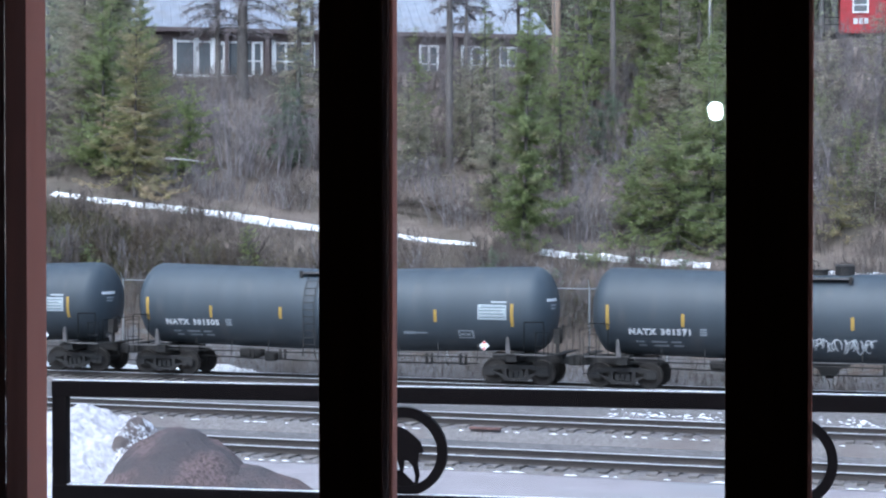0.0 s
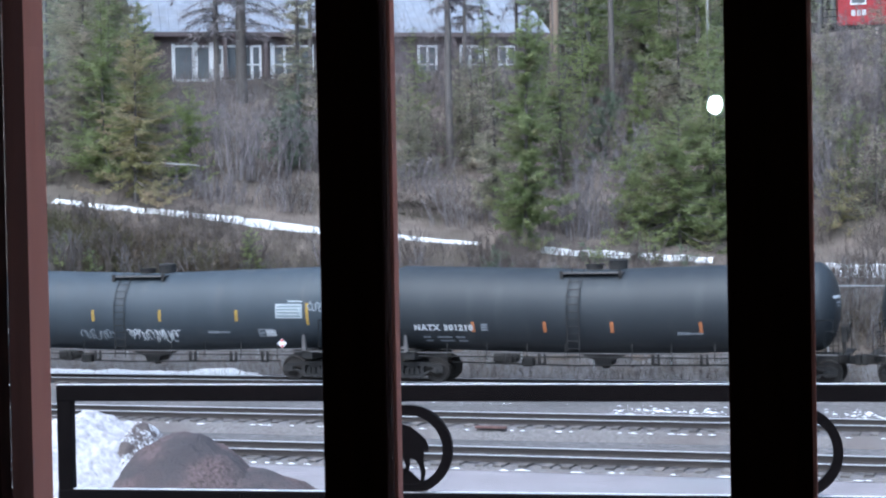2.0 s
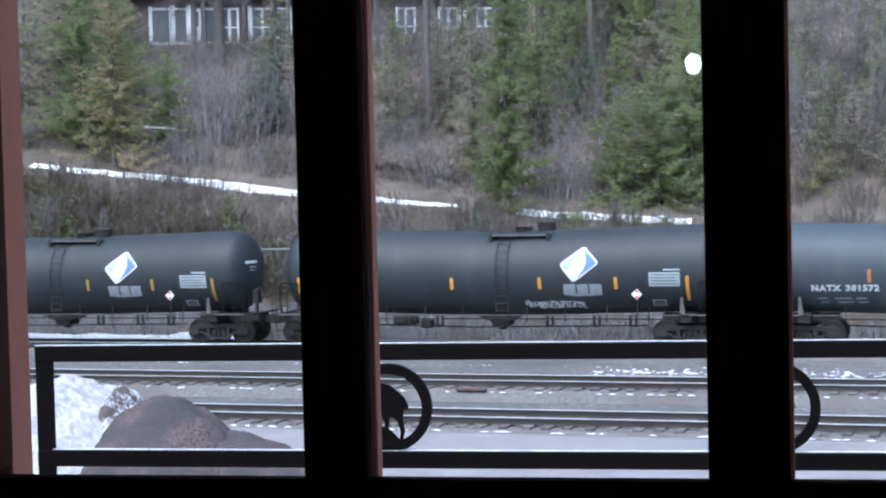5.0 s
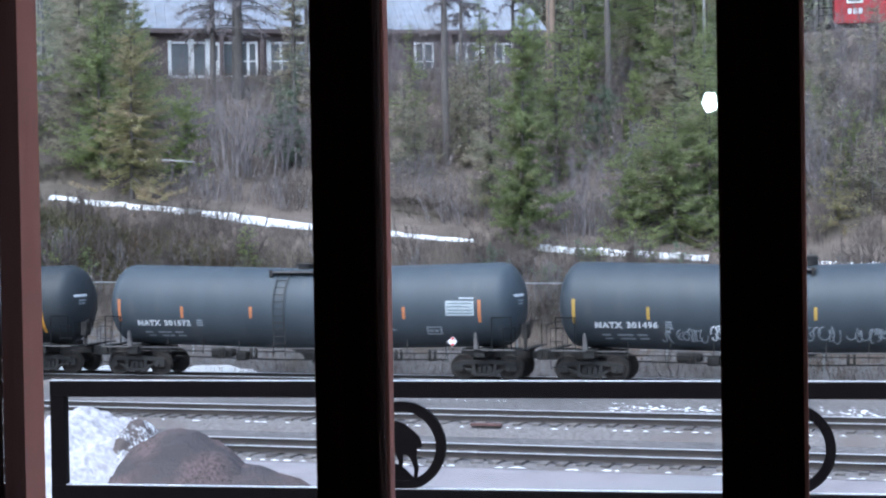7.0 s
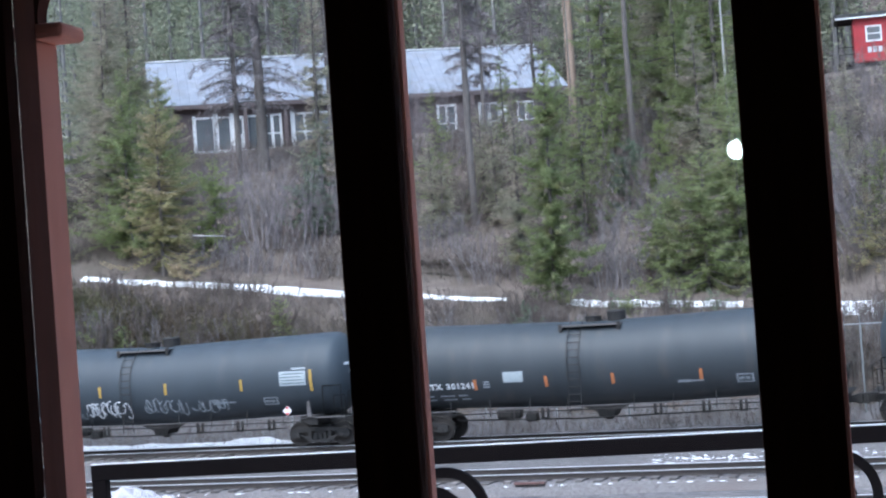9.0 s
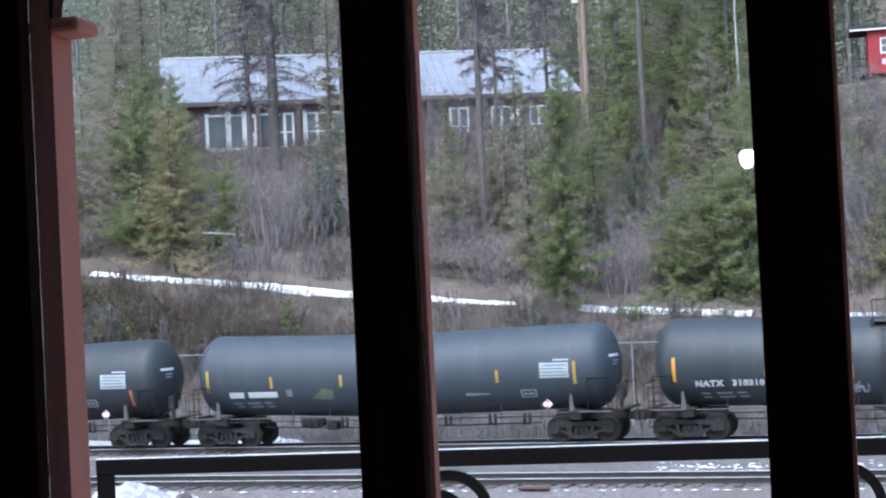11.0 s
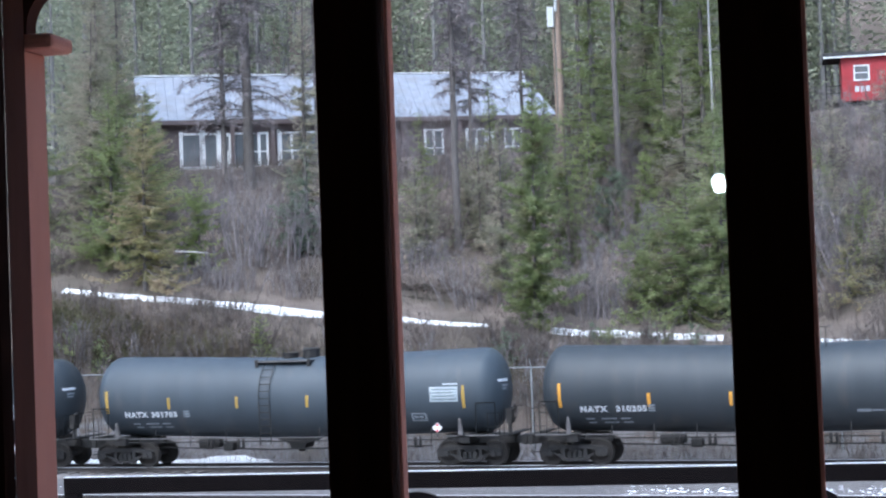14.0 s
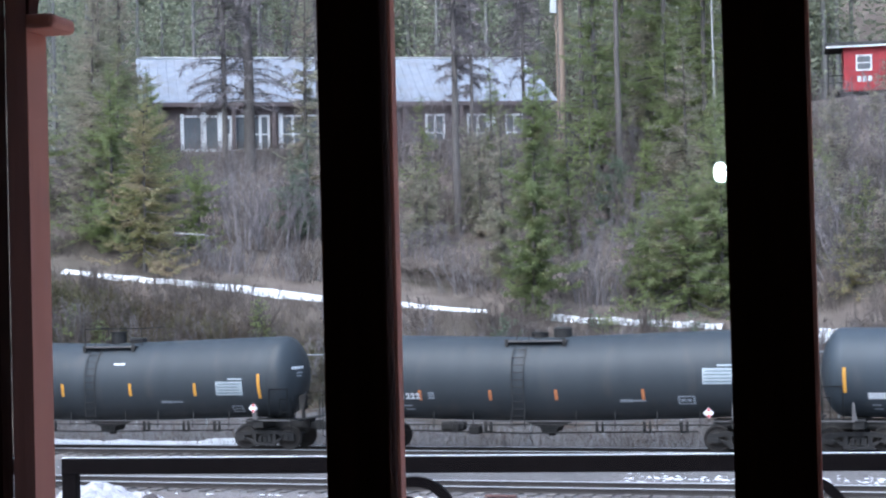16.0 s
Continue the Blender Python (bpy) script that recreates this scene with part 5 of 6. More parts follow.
def conifer(name, x, y, h, r, seed, mat, label, low=0.06, dens=1.0, droop=0.25, trunk_r=None, shape=0.85, sink=0.3, spray=1.0, gaps=0.12):
    rs = np.random.RandomState(seed)
    tree = empty(name, Matrix.Translation((x, y, hill(x, y) - sink)))
    tagged(tree, label, "conifer", "conifers on the hillside")
    tr = trunk_r or 0.0095 * h + 0.03
    bend = rs.normal(0, 0.012 * h, 2)

    def axis_at(z):
        t = z / h
        return np.array([bend[0] * t * t, bend[1] * t * t, z])
    segs = []
    m = 9
    for i in range(m):
        a, b = axis_at(h * i / m), axis_at(h * (i + 1) / m)
        segs.append((a, b, tr * (1 - 0.93 * i / m), tr * (1 - 0.93 * (i + 1) / m)))
    vs, fs = limb_mesh(segs, 8)
    raw("trunk", vs, fs, M_BARK, tree, smooth=True)
    bases, ways, lens = [], [], []
    limbs = []
    z = low * h
    lump = rs.uniform(0, 6.28, 3)
    while z < h * 0.985:
        t = z / h
        env = 1.25 * r * ((1 - t) ** shape) * (0.86 + 0.2 * math.sin(z * 2.1 + lump[0])) + 0.05
        k = max(3, int(rs.randint(5, 8) * (0.6 + 0.4 * (1 - t))))
        for q in range(k):
            if rs.rand() < gaps:
                continue
            a = rs.uniform(0, 2 * math.pi)
            L = env * rs.uniform(0.55, 1.12) * (1 + 0.22 * math.sin(2 * a + lump[1]) + 0.12 * math.sin(3 * a + z + lump[2]))
            if L < 0.08:
                continue
            out = np.array([math.cos(a), math.sin(a), 0.0])
            root = axis_at(z)
            up = 0.35 * t - droop * (1 - t) + rs.normal(0, 0.08)
            n_pts = max(5, int(L / 0.032 * dens))
            s = np.sort(rs.uniform(0.03, 1.0, n_pts))
            sag = -0.18 * L * np.sin(s * math.pi) * (1 - t) + 0.10 * L * s ** 3
            pts = root + np.outer(s * L, out) + np.outer(s * L * up + sag, (0, 0, 1.0)) + rs.normal(0, 0.055, (n_pts, 3))
            limbs.append((root, root + out * L * 0.8 + np.array([0, 0, up * L * 0.8 - 0.06 * L]), 0.012 + 0.012 * L, 0.004))
            perp = np.array([-out[1], out[0], 0.0])
            for side in (-1, 1, 0):
                w = out[None, :] * rs.uniform(0.5, 1.1, (n_pts, 1)) + perp[None, :] * side * rs.uniform(0.5, 1.2, (n_pts, 1)) + rs.normal(0, 0.28, (n_pts, 3)) + np.array([0, 0, 0.08 if side == 0 else -0.12])
                bases.append(pts)
                ways.append(w)
                lens.append(rs.uniform(0.08, 0.19, n_pts) * (0.75 + 0.5 * (1 - s)) * (0.7 + 0.5 * min(1.6, L)) * spray)
        z += rs.uniform(0.14, 0.27) * (0.8 + 0.02 * h)
    base, way, ln = np.concatenate(bases), np.concatenate(ways), np.concatenate(lens)
    P = sprays(rs, base, way, ln, ln * rs.uniform(0.07, 0.15, len(ln)))
    crown = quads_mesh("crown", P, mat, tree)
    vs, fs = limb_mesh(limbs, 3)
    raw("limbs", vs, fs, M_BARK, crown)
    return tree


def larch(x, y, h, tr, seed, label, mat=None, low=0.3, reach=2.2, twigs=1.0, sink=0.3):
    """A bare trunk with drooping leafless branches."""
    rs = np.random.RandomState(seed)
    tree = empty("bare_larch", Matrix.Translation((x, y, hill(x, y) - sink)))
    tagged(tree, label, "tree", "bare trees on the hillside")
    segs = [((0, 0, h * i / 8), (0.02 * rs.randn(), 0.02 * rs.randn(), h * (i + 1) / 8), tr * (1 - 0.85 * i / 8), tr * (1 - 0.85 * (i + 1) / 8)) for i in range(8)]
    vs, fs = limb_mesh(segs, 9)
    raw("trunk", vs, fs, mat or M_BARK, tree, smooth=True)
    limbs, bases, ways, lens = [], [], [], []
    z = low * h
    while z < h * 0.97:
        L = reach * (1 - z / h) ** 0.5 * rs.uniform(0.5, 1.1)
        a = rs.uniform(0, 2 * math.pi)
        out = np.array([math.cos(a), math.sin(a), 0.0])
        p = np.array([0, 0, z])
        d = 0.1
        for k in range(4):
            q = p + out * L / 4 + np.array([0, 0, d * L / 4])
            limbs.append((p, q, 0.036 * (1 - k / 4.5), 0.036 * (1 - (k + 1) / 4.5)))
            n = max(1, int(22 * twigs))
            s = rs.rand(n, 1)
            bases.append(p + (q - p) * s)
            ways.append(out * 0.5 + rs.normal(0, 0.7, (n, 3)) + np.array([0, 0, -0.5]))
            lens.append(rs.uniform(0.15, 0.55, n))
            p, d = q, d - 0.22
        z += rs.uniform(0.08, 0.26)
    vs, fs = limb_mesh(limbs, 4)
    br = raw("branches", vs, fs, mat or M_BARK, tree)
    base, way, ln = np.concatenate(bases), np.concatenate(ways), np.concatenate(lens)
    quads_mesh("twigs", sprays(rs, base, way, ln, np.full(len(ln), 0.022)), M_TWIG, br)
    return tree


def shrub(x, y, h, spread, stems, seed, label, mat=None, lean=0.0, fine=1.0, thick=1.0):
    rs = np.random.RandomState(seed)
    ob = empty("bare_shrub", Matrix.Translation((x, y, hill(x, y) - 0.1)))
    tagged(ob, label, "shrub", "bare shrubs on the hillside")
    limbs, bases, ways, lens = [], [], [], []
    for i in range(stems):
        a = rs.uniform(0, 2 * math.pi)
        o = np.array([math.cos(a) * rs.rand() * spread * 0.45, math.sin(a) * rs.rand() * spread * 0.3, 0.0])
        d = np.array([o[0] * 0.35 / max(spread * 0.4, 0.1) + lean + rs.normal(0, 0.12), rs.normal(0, 0.15), 1.0])
        H = h * rs.uniform(0.5, 1.05)
        p = o
        r = rs.uniform(0.012, 0.03) * thick
        for k in range(5):
            q = p + d / np.linalg.norm(d) * H / 5
            limbs.append((p, q, r * (1 - k / 5.5), r * (1 - (k + 1) / 5.5)))
            n = int((3 + 4 * k) * fine)
            s = rs.rand(n, 1)
            bases.append(p + (q - p) * s)
            ways.append(np.array([0, 0, 0.7]) + rs.normal(0, 0.55, (n, 3)))
            lens.append(rs.uniform(0.15, 0.5, n) * h / 4)
            d = d + rs.normal(0, 0.16, 3) * (1, 1, 0)
            p = q
    vs, fs = limb_mesh(limbs, 4)
    st = raw("stems", vs, fs, mat or M_TWIG, ob)
    base, way, ln = np.concatenate(bases), np.concatenate(ways), np.concatenate(lens)
    quads_mesh("twigs", sprays(rs, base, way, ln, np.full(len(ln), 0.011)), mat or M_TWIG, st)
    return ob


GREEN, YELLOW, DARK = M_FIR, M_FIR_YELLOW, M_FIR_DARK
F1, F2, F3, F4 = "green fir standing on the brown hillside", "yellow-green young fir on the slope", "dark bushy spruce among bare shrubs", "tall green conifer behind the other trees"
# left cluster
conifer("fir_tree", -38.6, 70.9, 9.0, 2.6, 1, M_FIR_OLIVE, "olive-green fir with brownish needles beside the trail", dens=1.1, shape=0.78, low=0.12)
conifer("fir_tree", -41.4, 73.0, 9.2, 2.6, 2, GREEN, F1, shape=0.7)
conifer("fir_tree", -43.4, 74.6, 12.0, 2.6, 3, M_FIR_GREY, F1, shape=0.75)
conifer("fir_tree", -40.7, 75.2, 8.3, 2.3, 4, GREEN, F1, shape=0.7)
conifer("fir_tree", -37.2, 73.6, 4.6, 1.8, 5, YELLOW, F2, shape=0.7)
conifer("fir_tree", -45.5, 71.5, 7.5, 1.8, 6, GREEN, F1, shape=0.7)
conifer("fir_tree", -33.85, 78.5, 13.5, 1.8, 7, M_FIR_GREY, F4, low=0.15)
conifer("fir_tree", -33.0, 76.6, 5.6, 1.2, 8, DARK, F3)
# middle
conifer("fir_tree", -19.95, 69.9, 11.4, 1.6, 11, GREEN, F1, dens=2.0, shape=0.58, low=0.05, gaps=0.03)
conifer("fir_tree", -22.3, 73.2, 8.2, 1.5, 12, M_FIR_GREY, F1, shape=0.75)
conifer("fir_tree", -20.2, 76.6, 7.4, 1.5, 13, GREEN, F1, shape=0.75)
conifer("fir_tree", -26.8, 76.0, 3.9, 1.3, 14, M_FIR_GREY, F2, shape=0.6)
conifer("fir_tree", -24.8, 78.0, 5.2, 1.4, 15, M_FIR_GREY, F2, shape=0.6)
conifer("fir_tree", -26.6, 85.8, 7.0, 1.4, 16, GREEN, F1)
conifer("fir_tree", -22.9, 83.0, 6.5, 1.3, 17, GREEN, F1)
# right
conifer("fir_tree", -17.3, 79.8, 4.5, 1.1, 21, YELLOW, F2, dens=2.4, shape=0.6)
conifer("spruce_tree", -18.85, 80.3, 3.3, 1.45, 22, DARK, F3, dens=2.4, shape=0.5)
conifer("pine_tree", -13.9, 71.7, 6.2, 2.5, 23, GREEN, "bushy green young pine above the trail", dens=1.15, shape=0.55, low=0.03)
conifer("pine_tree", -12.6, 72.4, 7.2, 2.2, 24, GREEN, "bushy green young pine above the trail", dens=1.1, shape=0.6, low=0.03)
conifer("pine_tree", -16.4, 73.6, 3.4, 1.5, 25, GREEN, "bushy green young pine above the trail", shape=0.55)
conifer("fir_tree", -20.8, 84.5, 17.5, 2.3, 26, GREEN, F4, low=0.12)
conifer("fir_tree", -18.0, 88.0, 18.5, 2.6, 27, GREEN, F4, low=0.12)
conifer("fir_tree", -15.6, 86.0, 18.0, 2.4, 28, GREEN, F4, low=0.1)
conifer("fir_tree", -13.2, 89.5, 17.0, 2.4, 29, DARK, F4, low=0.1)
conifer("fir_tree", -21.2, 93.0, 15.0, 2.0, 30, GREEN, F4, low=0.1)
conifer("fir_tree", -7.2, 76.5, 4.2, 1.2, 31, GREEN, F2, shape=0.6)
conifer("fir_tree", -5.4, 79.5, 5.0, 1.3, 32, GREEN, F2, shape=0.6)
conifer("fir_tree", -9.3, 79.0, 4.5, 1.2, 33, GREEN, F2, shape=0.6)
for x, y, h, r, s in ((-46.0, 80.0, 14.0, 2.4, 401), (-45.6, 81.5, 14.5, 2.2, 402), (-48.5, 84.0, 17.0, 2.6, 403), (-42.6, 79.0, 7.0, 1.8, 404), (-13.6, 78.0, 9.0, 1.9, 406), (-11.2, 80.5, 9.5, 1.9, 408), (-47.5, 76.0, 9.0, 2.2, 409), (-4.0, 84.0, 9.0, 1.7, 34), (-1.2, 82.0, 9.0, 1.8, 36), (-12.9, 94.0, 15.0, 2.0, 37), (-2.8, 76.2, 4.0, 1.2, 38), (-31.2, 80.5, 5.5, 1.3, 39), (-29.2, 82.5, 6.0, 1.4, 40)):
    conifer("fir_tree", x, y, h, r, s, M_FIR_GREY if h > 9.2 else GREEN, F4 if h > 8 else F2, low=0.08)
for x, y, h, s in ((-7.6, 73.4, 3.2, 501), (-6.2, 74.6, 4.2, 502), (-4.6, 73.6, 3.0, 503), (-3.4, 75.4, 4.6, 504), (-8.3, 76.2, 5.2, 505), (-5.0, 77.8, 5.4, 506)):
    conifer("fir_tree", x, y, h, 1.25, s, M_FIR_GREY if s % 3 else M_FIR_OLIVE, F2, shape=0.55, low=0.04, dens=0.7)
for x, y, h, r, s, m in ((-27.9, 77.8, 4.4, 1.4, 701, M_FIR_GREY), (-25.9, 79.6, 5.4, 1.5, 702, M_FIR_GREY), (-15.6, 72.3, 4.6, 1.9, 703, GREEN), (-12.9, 73.6, 8.6, 2.2, 712, GREEN), (-19.3, 90.0, 16.0, 2.4, 704, M_FIR_GREY), (-16.8, 91.0, 17.0, 2.5, 705, GREEN), (-14.2, 92.0, 16.5, 2.4, 706, M_FIR_GREY),
                      (-17.2, 84.5, 9.0, 1.9, 707, GREEN), (-15.9, 82.4, 8.5, 1.8, 708, M_FIR_GREY), (-20.4, 81.6, 5.6, 1.5, 709, YELLOW), (-33.3, 75.6, 4.4, 1.4, 710, DARK), (-43.6, 77.4, 9.0, 2.0, 711, GREEN)):
    conifer("fir_tree", x, y, h, r, s, m, F4 if h > 8 else F1, low=0.06, shape=0.65, dens=0.9)
# bare trunks before the house
larch(-41.0, 84.4, 22.0, 0.17, 41, "slender grey bare larch before the log house", low=0.16, reach=3.0)
larch(-39.8, 84.9, 23.0, 0.33, 42, "thick grey larch trunk before the log house", low=0.16, reach=3.6)
larch(-25.8, 77.6, 22.0, 0.2, 43, "grey bare larch trunk on the slope", low=0.35, reach=1.8)
larch(-25.6, 88.5, 17.0, 0.12, 44, "thin dead larch with drooping branches", reach=2.4, twigs=0.7)
larch(-19.5, 84.0, 20.0, 0.19, 45, "dark straight conifer trunk among firs", low=0.55, reach=1.2)
larch(-14.75, 83.9, 18.0, 0.08, 46, "pale thin birch trunk", M_BARK_PALE, low=0.6, reach=1.0)
larch(-36.5, 86.5, 20.0, 0.14, 47, "grey bare larch beside the log house", low=0.22, reach=2.8)
larch(-43.5, 105.0, 17.0, 0.14, 48, "grey bare larch behind the log house", low=0.2, reach=3.2)
larch(-31.0, 106.0, 17.0, 0.13, 49, "grey bare larch behind the log house", reach=2.0)
larch(-28.0, 87.0, 17.0, 0.12, 50, "grey bare larch before the log house", reach=2.2)
larch(-22.2, 87.5, 20.0, 0.17, 51, "pale grey trunk beside the utility pole", low=0.5, reach=1.6)
# bare shrubs
shrub(-34.6, 74.0, 5.0, 3.6, 38, 61, "tall grey leafless shrub with upright stems", fine=0.7, thick=1.7)
shrub(-36.2, 75.5, 4.6, 3.2, 28, 62, "grey leafless shrub with upright stems", fine=0.6, thick=1.7)
shrub(-33.0, 74.4, 3.8, 2.8, 24, 63, "grey leafless shrub with upright stems", fine=0.7, thick=1.5)
shrub(-18.0, 71.6, 3.8, 2.6, 34, 64, "purple-grey leafless shrub above the trail")
shrub(-16.8, 76.5, 3.6, 3.0, 30, 65, "purple-grey leafless shrub above the trail")
shrub(-8.0, 74.6, 6.0, 3.0, 26, 66, "pale grey leafless shrub with leaning stems", lean=-0.35, fine=0.7, thick=1.6)
shrub(-8.4, 90.5, 3.2, 2.6, 16, 73, "pale grey leafless shrub before the caboose", fine=0.6)
shrub(-9.6, 77.0, 6.0, 2.4, 20, 67, "pale grey leafless shrub with tall stems")
shrub(-5.6, 77.0, 7.0, 3.0, 24, 68, "pale grey leafless shrub with tall stems", lean=0.1, fine=0.7, thick=1.6)
for x, y, h, s in ((-33.2, 87.2, 4.2, 74), (-30.6, 87.6, 5.0, 75), (-28.4, 88.6, 4.6, 76), (-27.0, 86.5, 5.0, 77), (-25.4, 90.0, 4.6, 78), (-27.8, 74.0, 1.6, 82), (-26.2, 74.6, 1.8, 83), (-24.4, 73.4, 1.7, 84), (-23.4, 71.9, 1.5, 85), (-37.0, 71.9, 1.7, 79), (-34.4, 71.8, 1.9, 80), (-31.6, 71.9, 1.6, 81)):
    shrub(x, y, h, 3.4, 34, s, "grey leafless shrub with dense fine twigs", thick=0.8)
for x, y, h, r, s in ((-8.8, 80.4, 6.0, 1.5, 721), (-6.6, 83.2, 6.3, 1.6, 722), (-4.6, 81.0, 5.6, 1.5, 723), (-9.4, 86.6, 4.0, 1.4, 724), (-6.0, 87.0, 4.4, 1.5, 725), (-3.0, 86.0, 4.6, 1.5, 726)):
    conifer("fir_tree", x, y, h, r, s, M_FIR_GREY, F1, shape=0.6, dens=0.8)
srnd = random.Random(5)
for k in range(90):
    x = srnd.uniform(-49, -2)
    y = srnd.uniform(74.8, min(90.0, bench(x) - 6))
    shrub(x, y, srnd.uniform(1.8, 4.6) * (0.45 if y > 79 and x < -28 else 1.0), srnd.uniform(1.6, 3.0), srnd.randint(14, 26), 100 + k, "leafless grey-brown shrub on the slope", M_SHRUB if k % 3 else M_TWIG)
for k in range(84):
    x = srnd.uniform(-48, -4)
    y = srnd.choice((srnd.uniform(65.8, 68.6), srnd.uniform(66.2, 68.8)))
    if -33 < x < -22 and k % 2:
        continue
    shrub(x, y, srnd.uniform(0.9, 2.2), srnd.uniform(1.4, 2.6), srnd.randint(16, 28), 200 + k, "low brown leafless shrub on the bank", M_SHRUB)
for k in range(120):
    x = -49 + 52.0 * ((k * 0.618) % 1)
    shrub(x, srnd.uniform(66.0, 67.4), srnd.uniform(1.2, 2.4), srnd.uniform(1.4, 2.4), srnd.randint(12, 20), 800 + k, "grey leafless shrub behind the chain-link fence", M_TWIG if k % 2 else M_SHRUB, fine=0.7)
for k in range(34):
    x = -46.5 + 43.0 * ((k * 0.618) % 1)
    if -28.6 < x < -22.4:
        continue
    shrub(x, srnd.uniform(71.7, 74.6), srnd.uniform(0.8, 1.9), srnd.uniform(1.6, 2.8), srnd.randint(14, 22), 600 + k, "low purple-brown leafless shrub above the trail", M_SHRUB if k % 3 else M_TWIG)
for x, y, h, m in ((-31.2, 67.2, 2.2, YELLOW), (-38.5, 66.8, 1.6, GREEN), (-42.0, 67.4, 1.9, GREEN), (-45.0, 67.5, 2.4, GREEN), (-40.2, 67.3, 1.4, YELLOW), (-20.6, 67.8, 1.5, DARK), (-18.4, 67.6, 1.0, DARK), (-17.3, 69.2, 0.8, DARK), (-16.5, 68.9, 0.9, GREEN), (-15.2, 69.3, 0.7, DARK), (-14.4, 69.0, 0.9, GREEN), (-13.2, 69.3, 0.8, DARK)):
    conifer("fir_sapling", x, y, h, 0.75, int(-x * 10), m, "small green fir sapling on the bank", shape=0.5, sink=0.1)


def scatter(name, n, place, length, width, mat, label, seed, category, flat=0.5):
    rs = np.random.RandomState(seed)
    base = np.array([place(rs) for _ in range(n)])
    way = np.stack([rs.normal(0, flat, n), rs.normal(0, flat, n), np.ones(n)], axis=1)
    ob = quads_mesh(name, sprays(rs, base, way, rs.uniform(*length, n), rs.uniform(*width, n)), mat, None)
    return tagged(ob, label, category, kind="stuff")


def on_bank(rs):
    x = rs.uniform(-52, 2)
    y = rs.uniform(64.0, 69.4) if rs.rand() < 0.45 else rs.uniform(71.4, 92.0)
    return (x, y, hill(x, y) - 0.03)


scatter("dead_grass", 26000, on_bank, (0.15, 0.5), (0.006, 0.016), material("dry_grass_blades", (0.15, 0.122, 0.1), (0.25, 0.212, 0.175), 0.95, scale=0.7, per_island=0.35), "dry brown grass blades on the bank", 3, "grass")
scatter("undergrowth", 60000, on_bank, (0.3, 1.2), (0.006, 0.013), M_SHRUB, "thin brown leafless undergrowth on the slope", 4, "undergrowth", 0.4)



def fence_foot(rs):
    c = rs.randint(70)
    x, y = -50 + 53.0 * ((c * 0.618) % 1) + rs.normal(0, 0.5), 66.4 + 0.9 * ((c * 0.381) % 1) + rs.normal(0, 0.25)
    return (x, y, hill(x, y) + rs.rand() * (0.3 + 1.0 * ((c * 0.733) % 1)))


scatter("fence_brush", 22000, fence_foot, (0.12, 0.34), (0.012, 0.03), M_BRUSH, "low grey-green brush behind the chain-link fence", 15, "brush", 0.9)


def low_left(rs):
    c = rs.randint(64)
    x, y = -49 + 22.0 * ((c * 0.618) % 1) + rs.normal(0, 0.5), 66.0 + 2.9 * ((c * 0.381) % 1) + rs.normal(0, 0.3)
    return (x, y, hill(x, y) + rs.rand() * (0.3 + 0.9 * ((c * 0.733) % 1)))


scatter("evergreen_brush", 40000, low_left, (0.14, 0.4), (0.012, 0.035), M_BRUSH, "low olive evergreen brush on the bank", 5, "brush", 0.9)

# eroded lip of the bank above the trail
vs, fs = [], []
LIP = 170
for i in range(LIP):
    x = -28.6 + 5.9 * i / (LIP - 1)
    rag = noise.noise((x * 3.3, 4.0, 0.0)) + 0.6 * noise.noise((x * 8.0, 6.0, 0.0))
    y = 72.95 - 0.08 * (x + 26) + 0.2 * noise.noise((x * 1.1, 2.0, 0.0)) + 0.1 * rag
    z = hill(x, y)
    h = max(0.06, 0.34 + 0.24 * noise.noise((x * 1.3, 5.0, 0.0)) + 0.14 * rag - 0.32 * (abs(i - LIP / 2) / (LIP / 2)) ** 3)
    o = 0.2 * noise.noise((x * 4.0, 7.0, 0.0)) + 0.1 * rag
    vs += [(x, y - 0.5, z - 0.2), (x, y + 0.1, z + 0.03), (x, y + 0.14, z + h * 0.6), (x, y - 0.16 + o, z + h * 0.72), (x, y - 0.18 + o, z + h), (x, y + 0.5, z + h + 0.1 * rag), (x, y + 1.7, z + h - 0.2)]
for i in range(LIP - 1):
    for j in range(6):
        fs.append((i * 7 + j, i * 7 + 7 + j, i * 7 + 8 + j, i * 7 + 1 + j))
tagged(raw("bank_lip", vs, fs, M_BANK, smooth=False), "eroded overhanging lip of brown soil above the trail", "bank")



def lip_edge(rs):
    x = rs.uniform(-28.6, -22.8)
    y = 72.9 - 0.08 * (x + 26) + rs.uniform(-0.45, 0.6)
    return (x, y, hill(x, y) + 0.1 + 0.3 * rs.rand())


scatter("overhanging_grass", 1600, lip_edge, (0.15, 0.45), (0.008, 0.018), M_SHRUB, "matted dead grass and roots hanging over the bank lip", 12, "grass", 1.1)

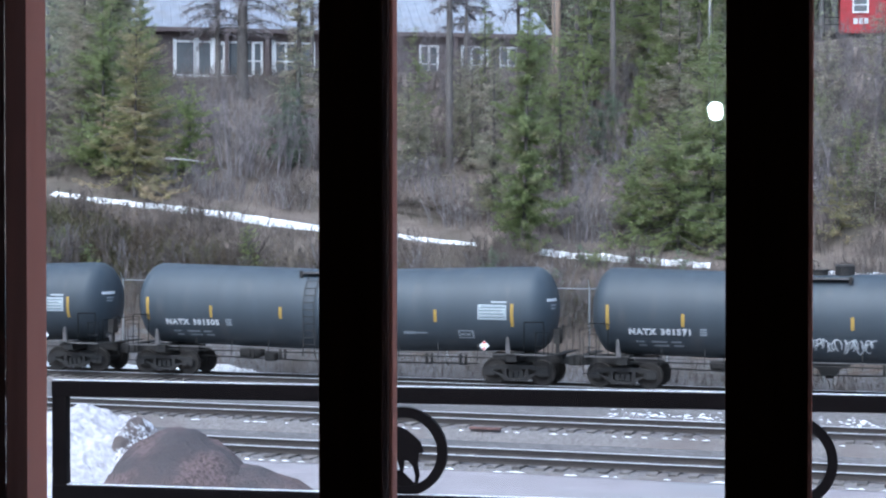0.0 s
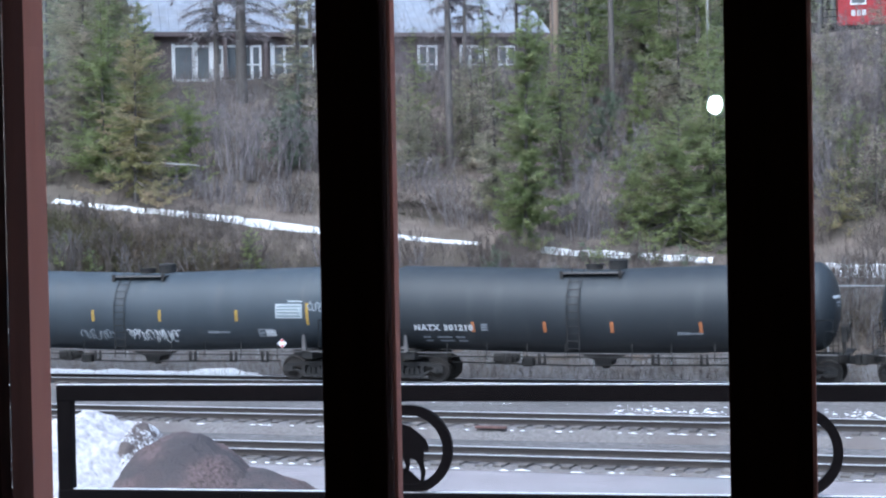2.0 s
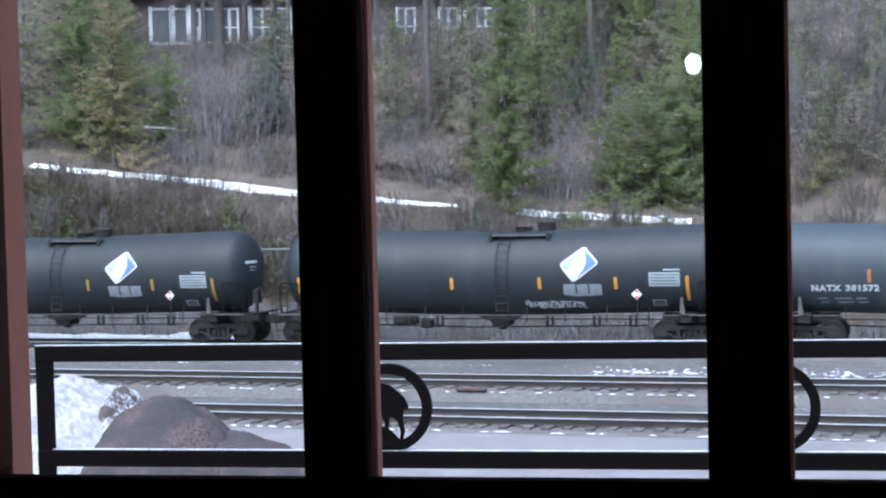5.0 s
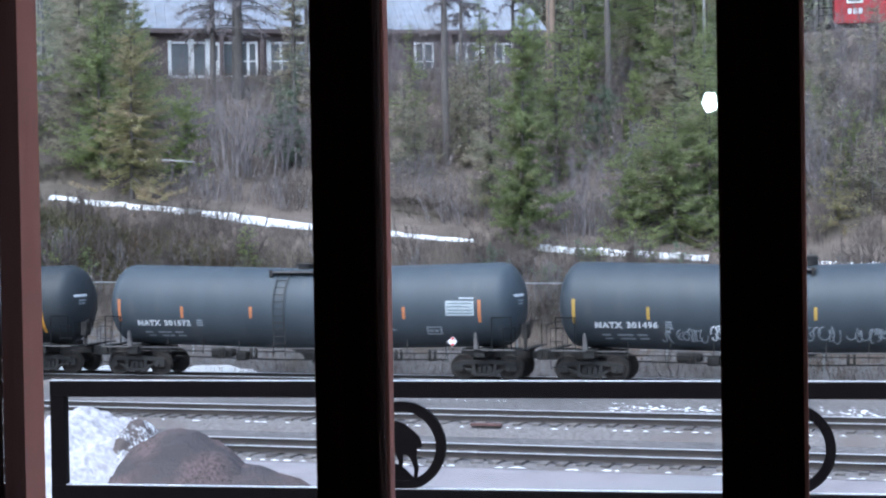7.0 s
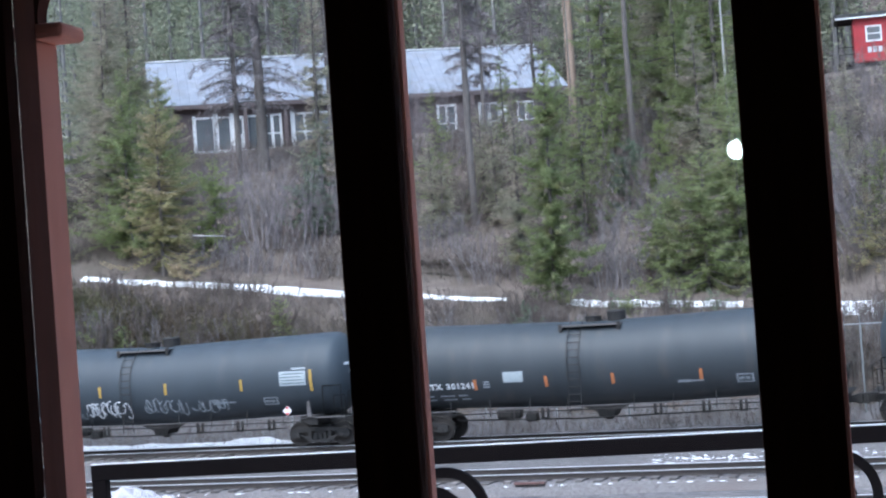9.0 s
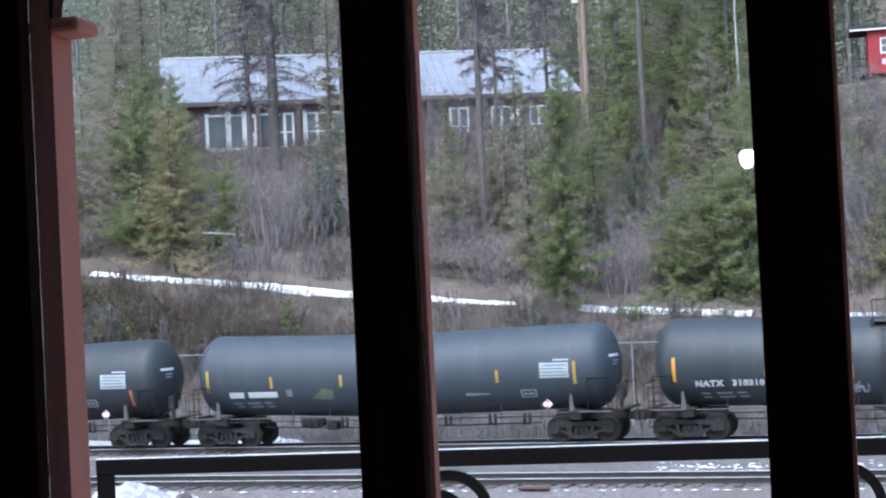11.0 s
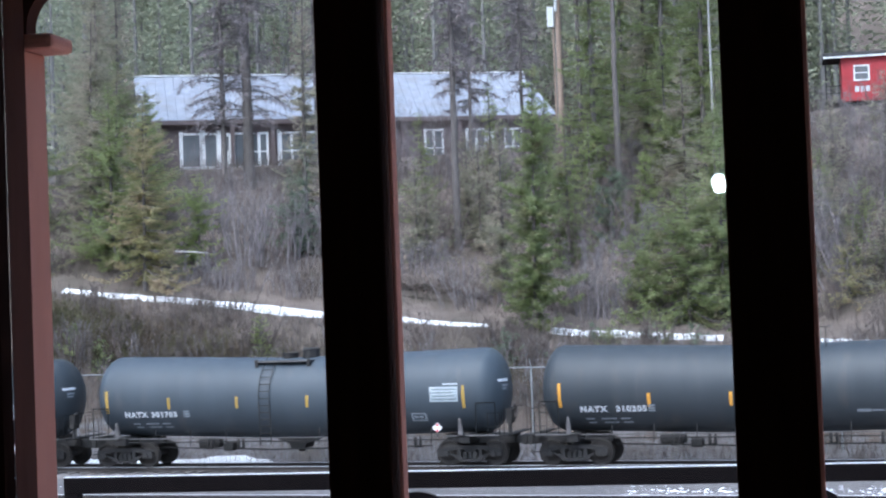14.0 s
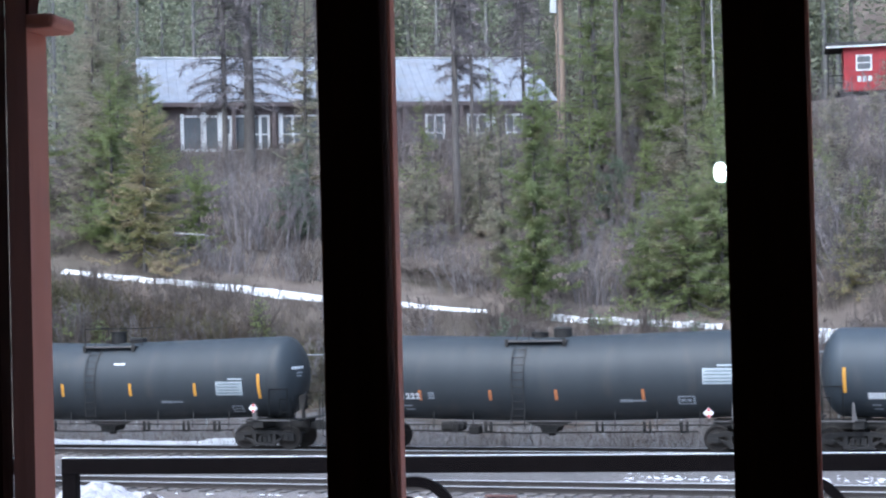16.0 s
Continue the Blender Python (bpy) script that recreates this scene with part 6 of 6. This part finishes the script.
# woods behind the house: far, many, low detail; haze is in their colours
rs = np.random.RandomState(9)
parts_, trunks = [], []
for k in range(470):
    x, y = rs.uniform(-95, 38), rs.uniform(108, 205)
    if k >= 390:
        x, y = rs.uniform(-66, -12), rs.uniform(107, 126)
    elif k > 330:
        x, y = (rs.uniform(-66, -50), rs.uniform(88, 110)) if k % 2 else (rs.uniform(-22, 8), rs.uniform(104, 114))
    z0 = hill(x, y) - 0.5
    h, r = rs.uniform(13, 24), rs.uniform(1.6, 2.8)
    trunks.append(((x, y, z0), (x, y, z0 + h * 0.9), 0.2, 0.05))
    n = 1050
    t = rs.rand(n) ** 0.8 * 0.86 + 0.12
    a = rs.uniform(0, 2 * math.pi, n)
    e = r * (1 - t) ** 0.8 * rs.uniform(0.3, 1.1, n)
    base = np.stack([x + e * np.cos(a), y + e * np.sin(a), z0 + h * t], axis=1)
    way = np.stack([np.cos(a), np.sin(a), rs.normal(-0.3, 0.25, n)], axis=1) + rs.normal(0, 0.35, (n, 3))
    ln = rs.uniform(0.3, 0.75, n) * (1.0 if k <= 330 else 0.75)
    parts_.append(sprays(rs, base, way, ln, ln * 0.2))
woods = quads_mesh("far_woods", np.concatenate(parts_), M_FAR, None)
tagged(woods, "conifer woods on the hill behind, haze painted into their grey-green", "woods", kind="stuff")
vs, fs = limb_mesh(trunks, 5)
tagged(raw("far_trunks", vs, fs, M_FAR_BARK), "trunks of the far woods, paled by painted haze", "woods", kind="stuff")

for x, y, h, s in ((-3.6, 79.0, 6.0, 69), (-7.0, 82.0, 5.5, 70), (-10.2, 84.5, 5.5, 71), (-1.5, 78.0, 6.0, 72)):
    shrub(x, y, h, 3.2, 26, s, "pale grey leafless shrub with tall stems")
rust = tagged(put("rusty_plate", boxes((-15.65, -14.7, 48.9, 49.06, -0.22, -0.15), bevel=0.01), material("rust_red_iron", (0.12, 0.07, 0.063), (0.18, 0.1, 0.09), 0.9, scale=6)), "rust-red iron plate lying on the ties", "iron plate")

# fallen pale branches
for name, p, q, r in (("fallen_branch", (-37.3, 71.4, 2.6), (-35.6, 71.3, 2.7), 0.04), ("fallen_branch", (-6.6, 75.0, 2.3), (-4.6, 74.6, 1.2), 0.05)):
    a = (p[0], p[1], hill(p[0], p[1]) + p[2] - 0.9)
    b = (q[0], q[1], hill(q[0], q[1]) + q[2] - 0.9)
    tagged(put(name, rod(bmesh.new(), a, b, r, r * 0.5, 6), M_BARK_PALE), "pale fallen branch lying on the slope", "branch")


for y, name in TRACKS:
    railway(y, name, "railway track of rusty rails on wooden ties in ballast")



def motions():
    for k, car in enumerate(CARS):
        x = X_FIRST + PITCH * (k - 1)
        walk(car, [(t, pose(x - SPEED * t, TRACK_Y, 0)) for t in range(0, 17)])
        for w_ in car.children:
            if w_.name.startswith("wheelset"):
                c = w_.matrix_basis.translation.copy()
                turn = -math.degrees(SPEED / 0.457)
                walk(w_, [(i / FPS, pose(c.x, c.y, c.z, 0, turn * i / FPS, 0)) for i in range(0, 481)])


motions()
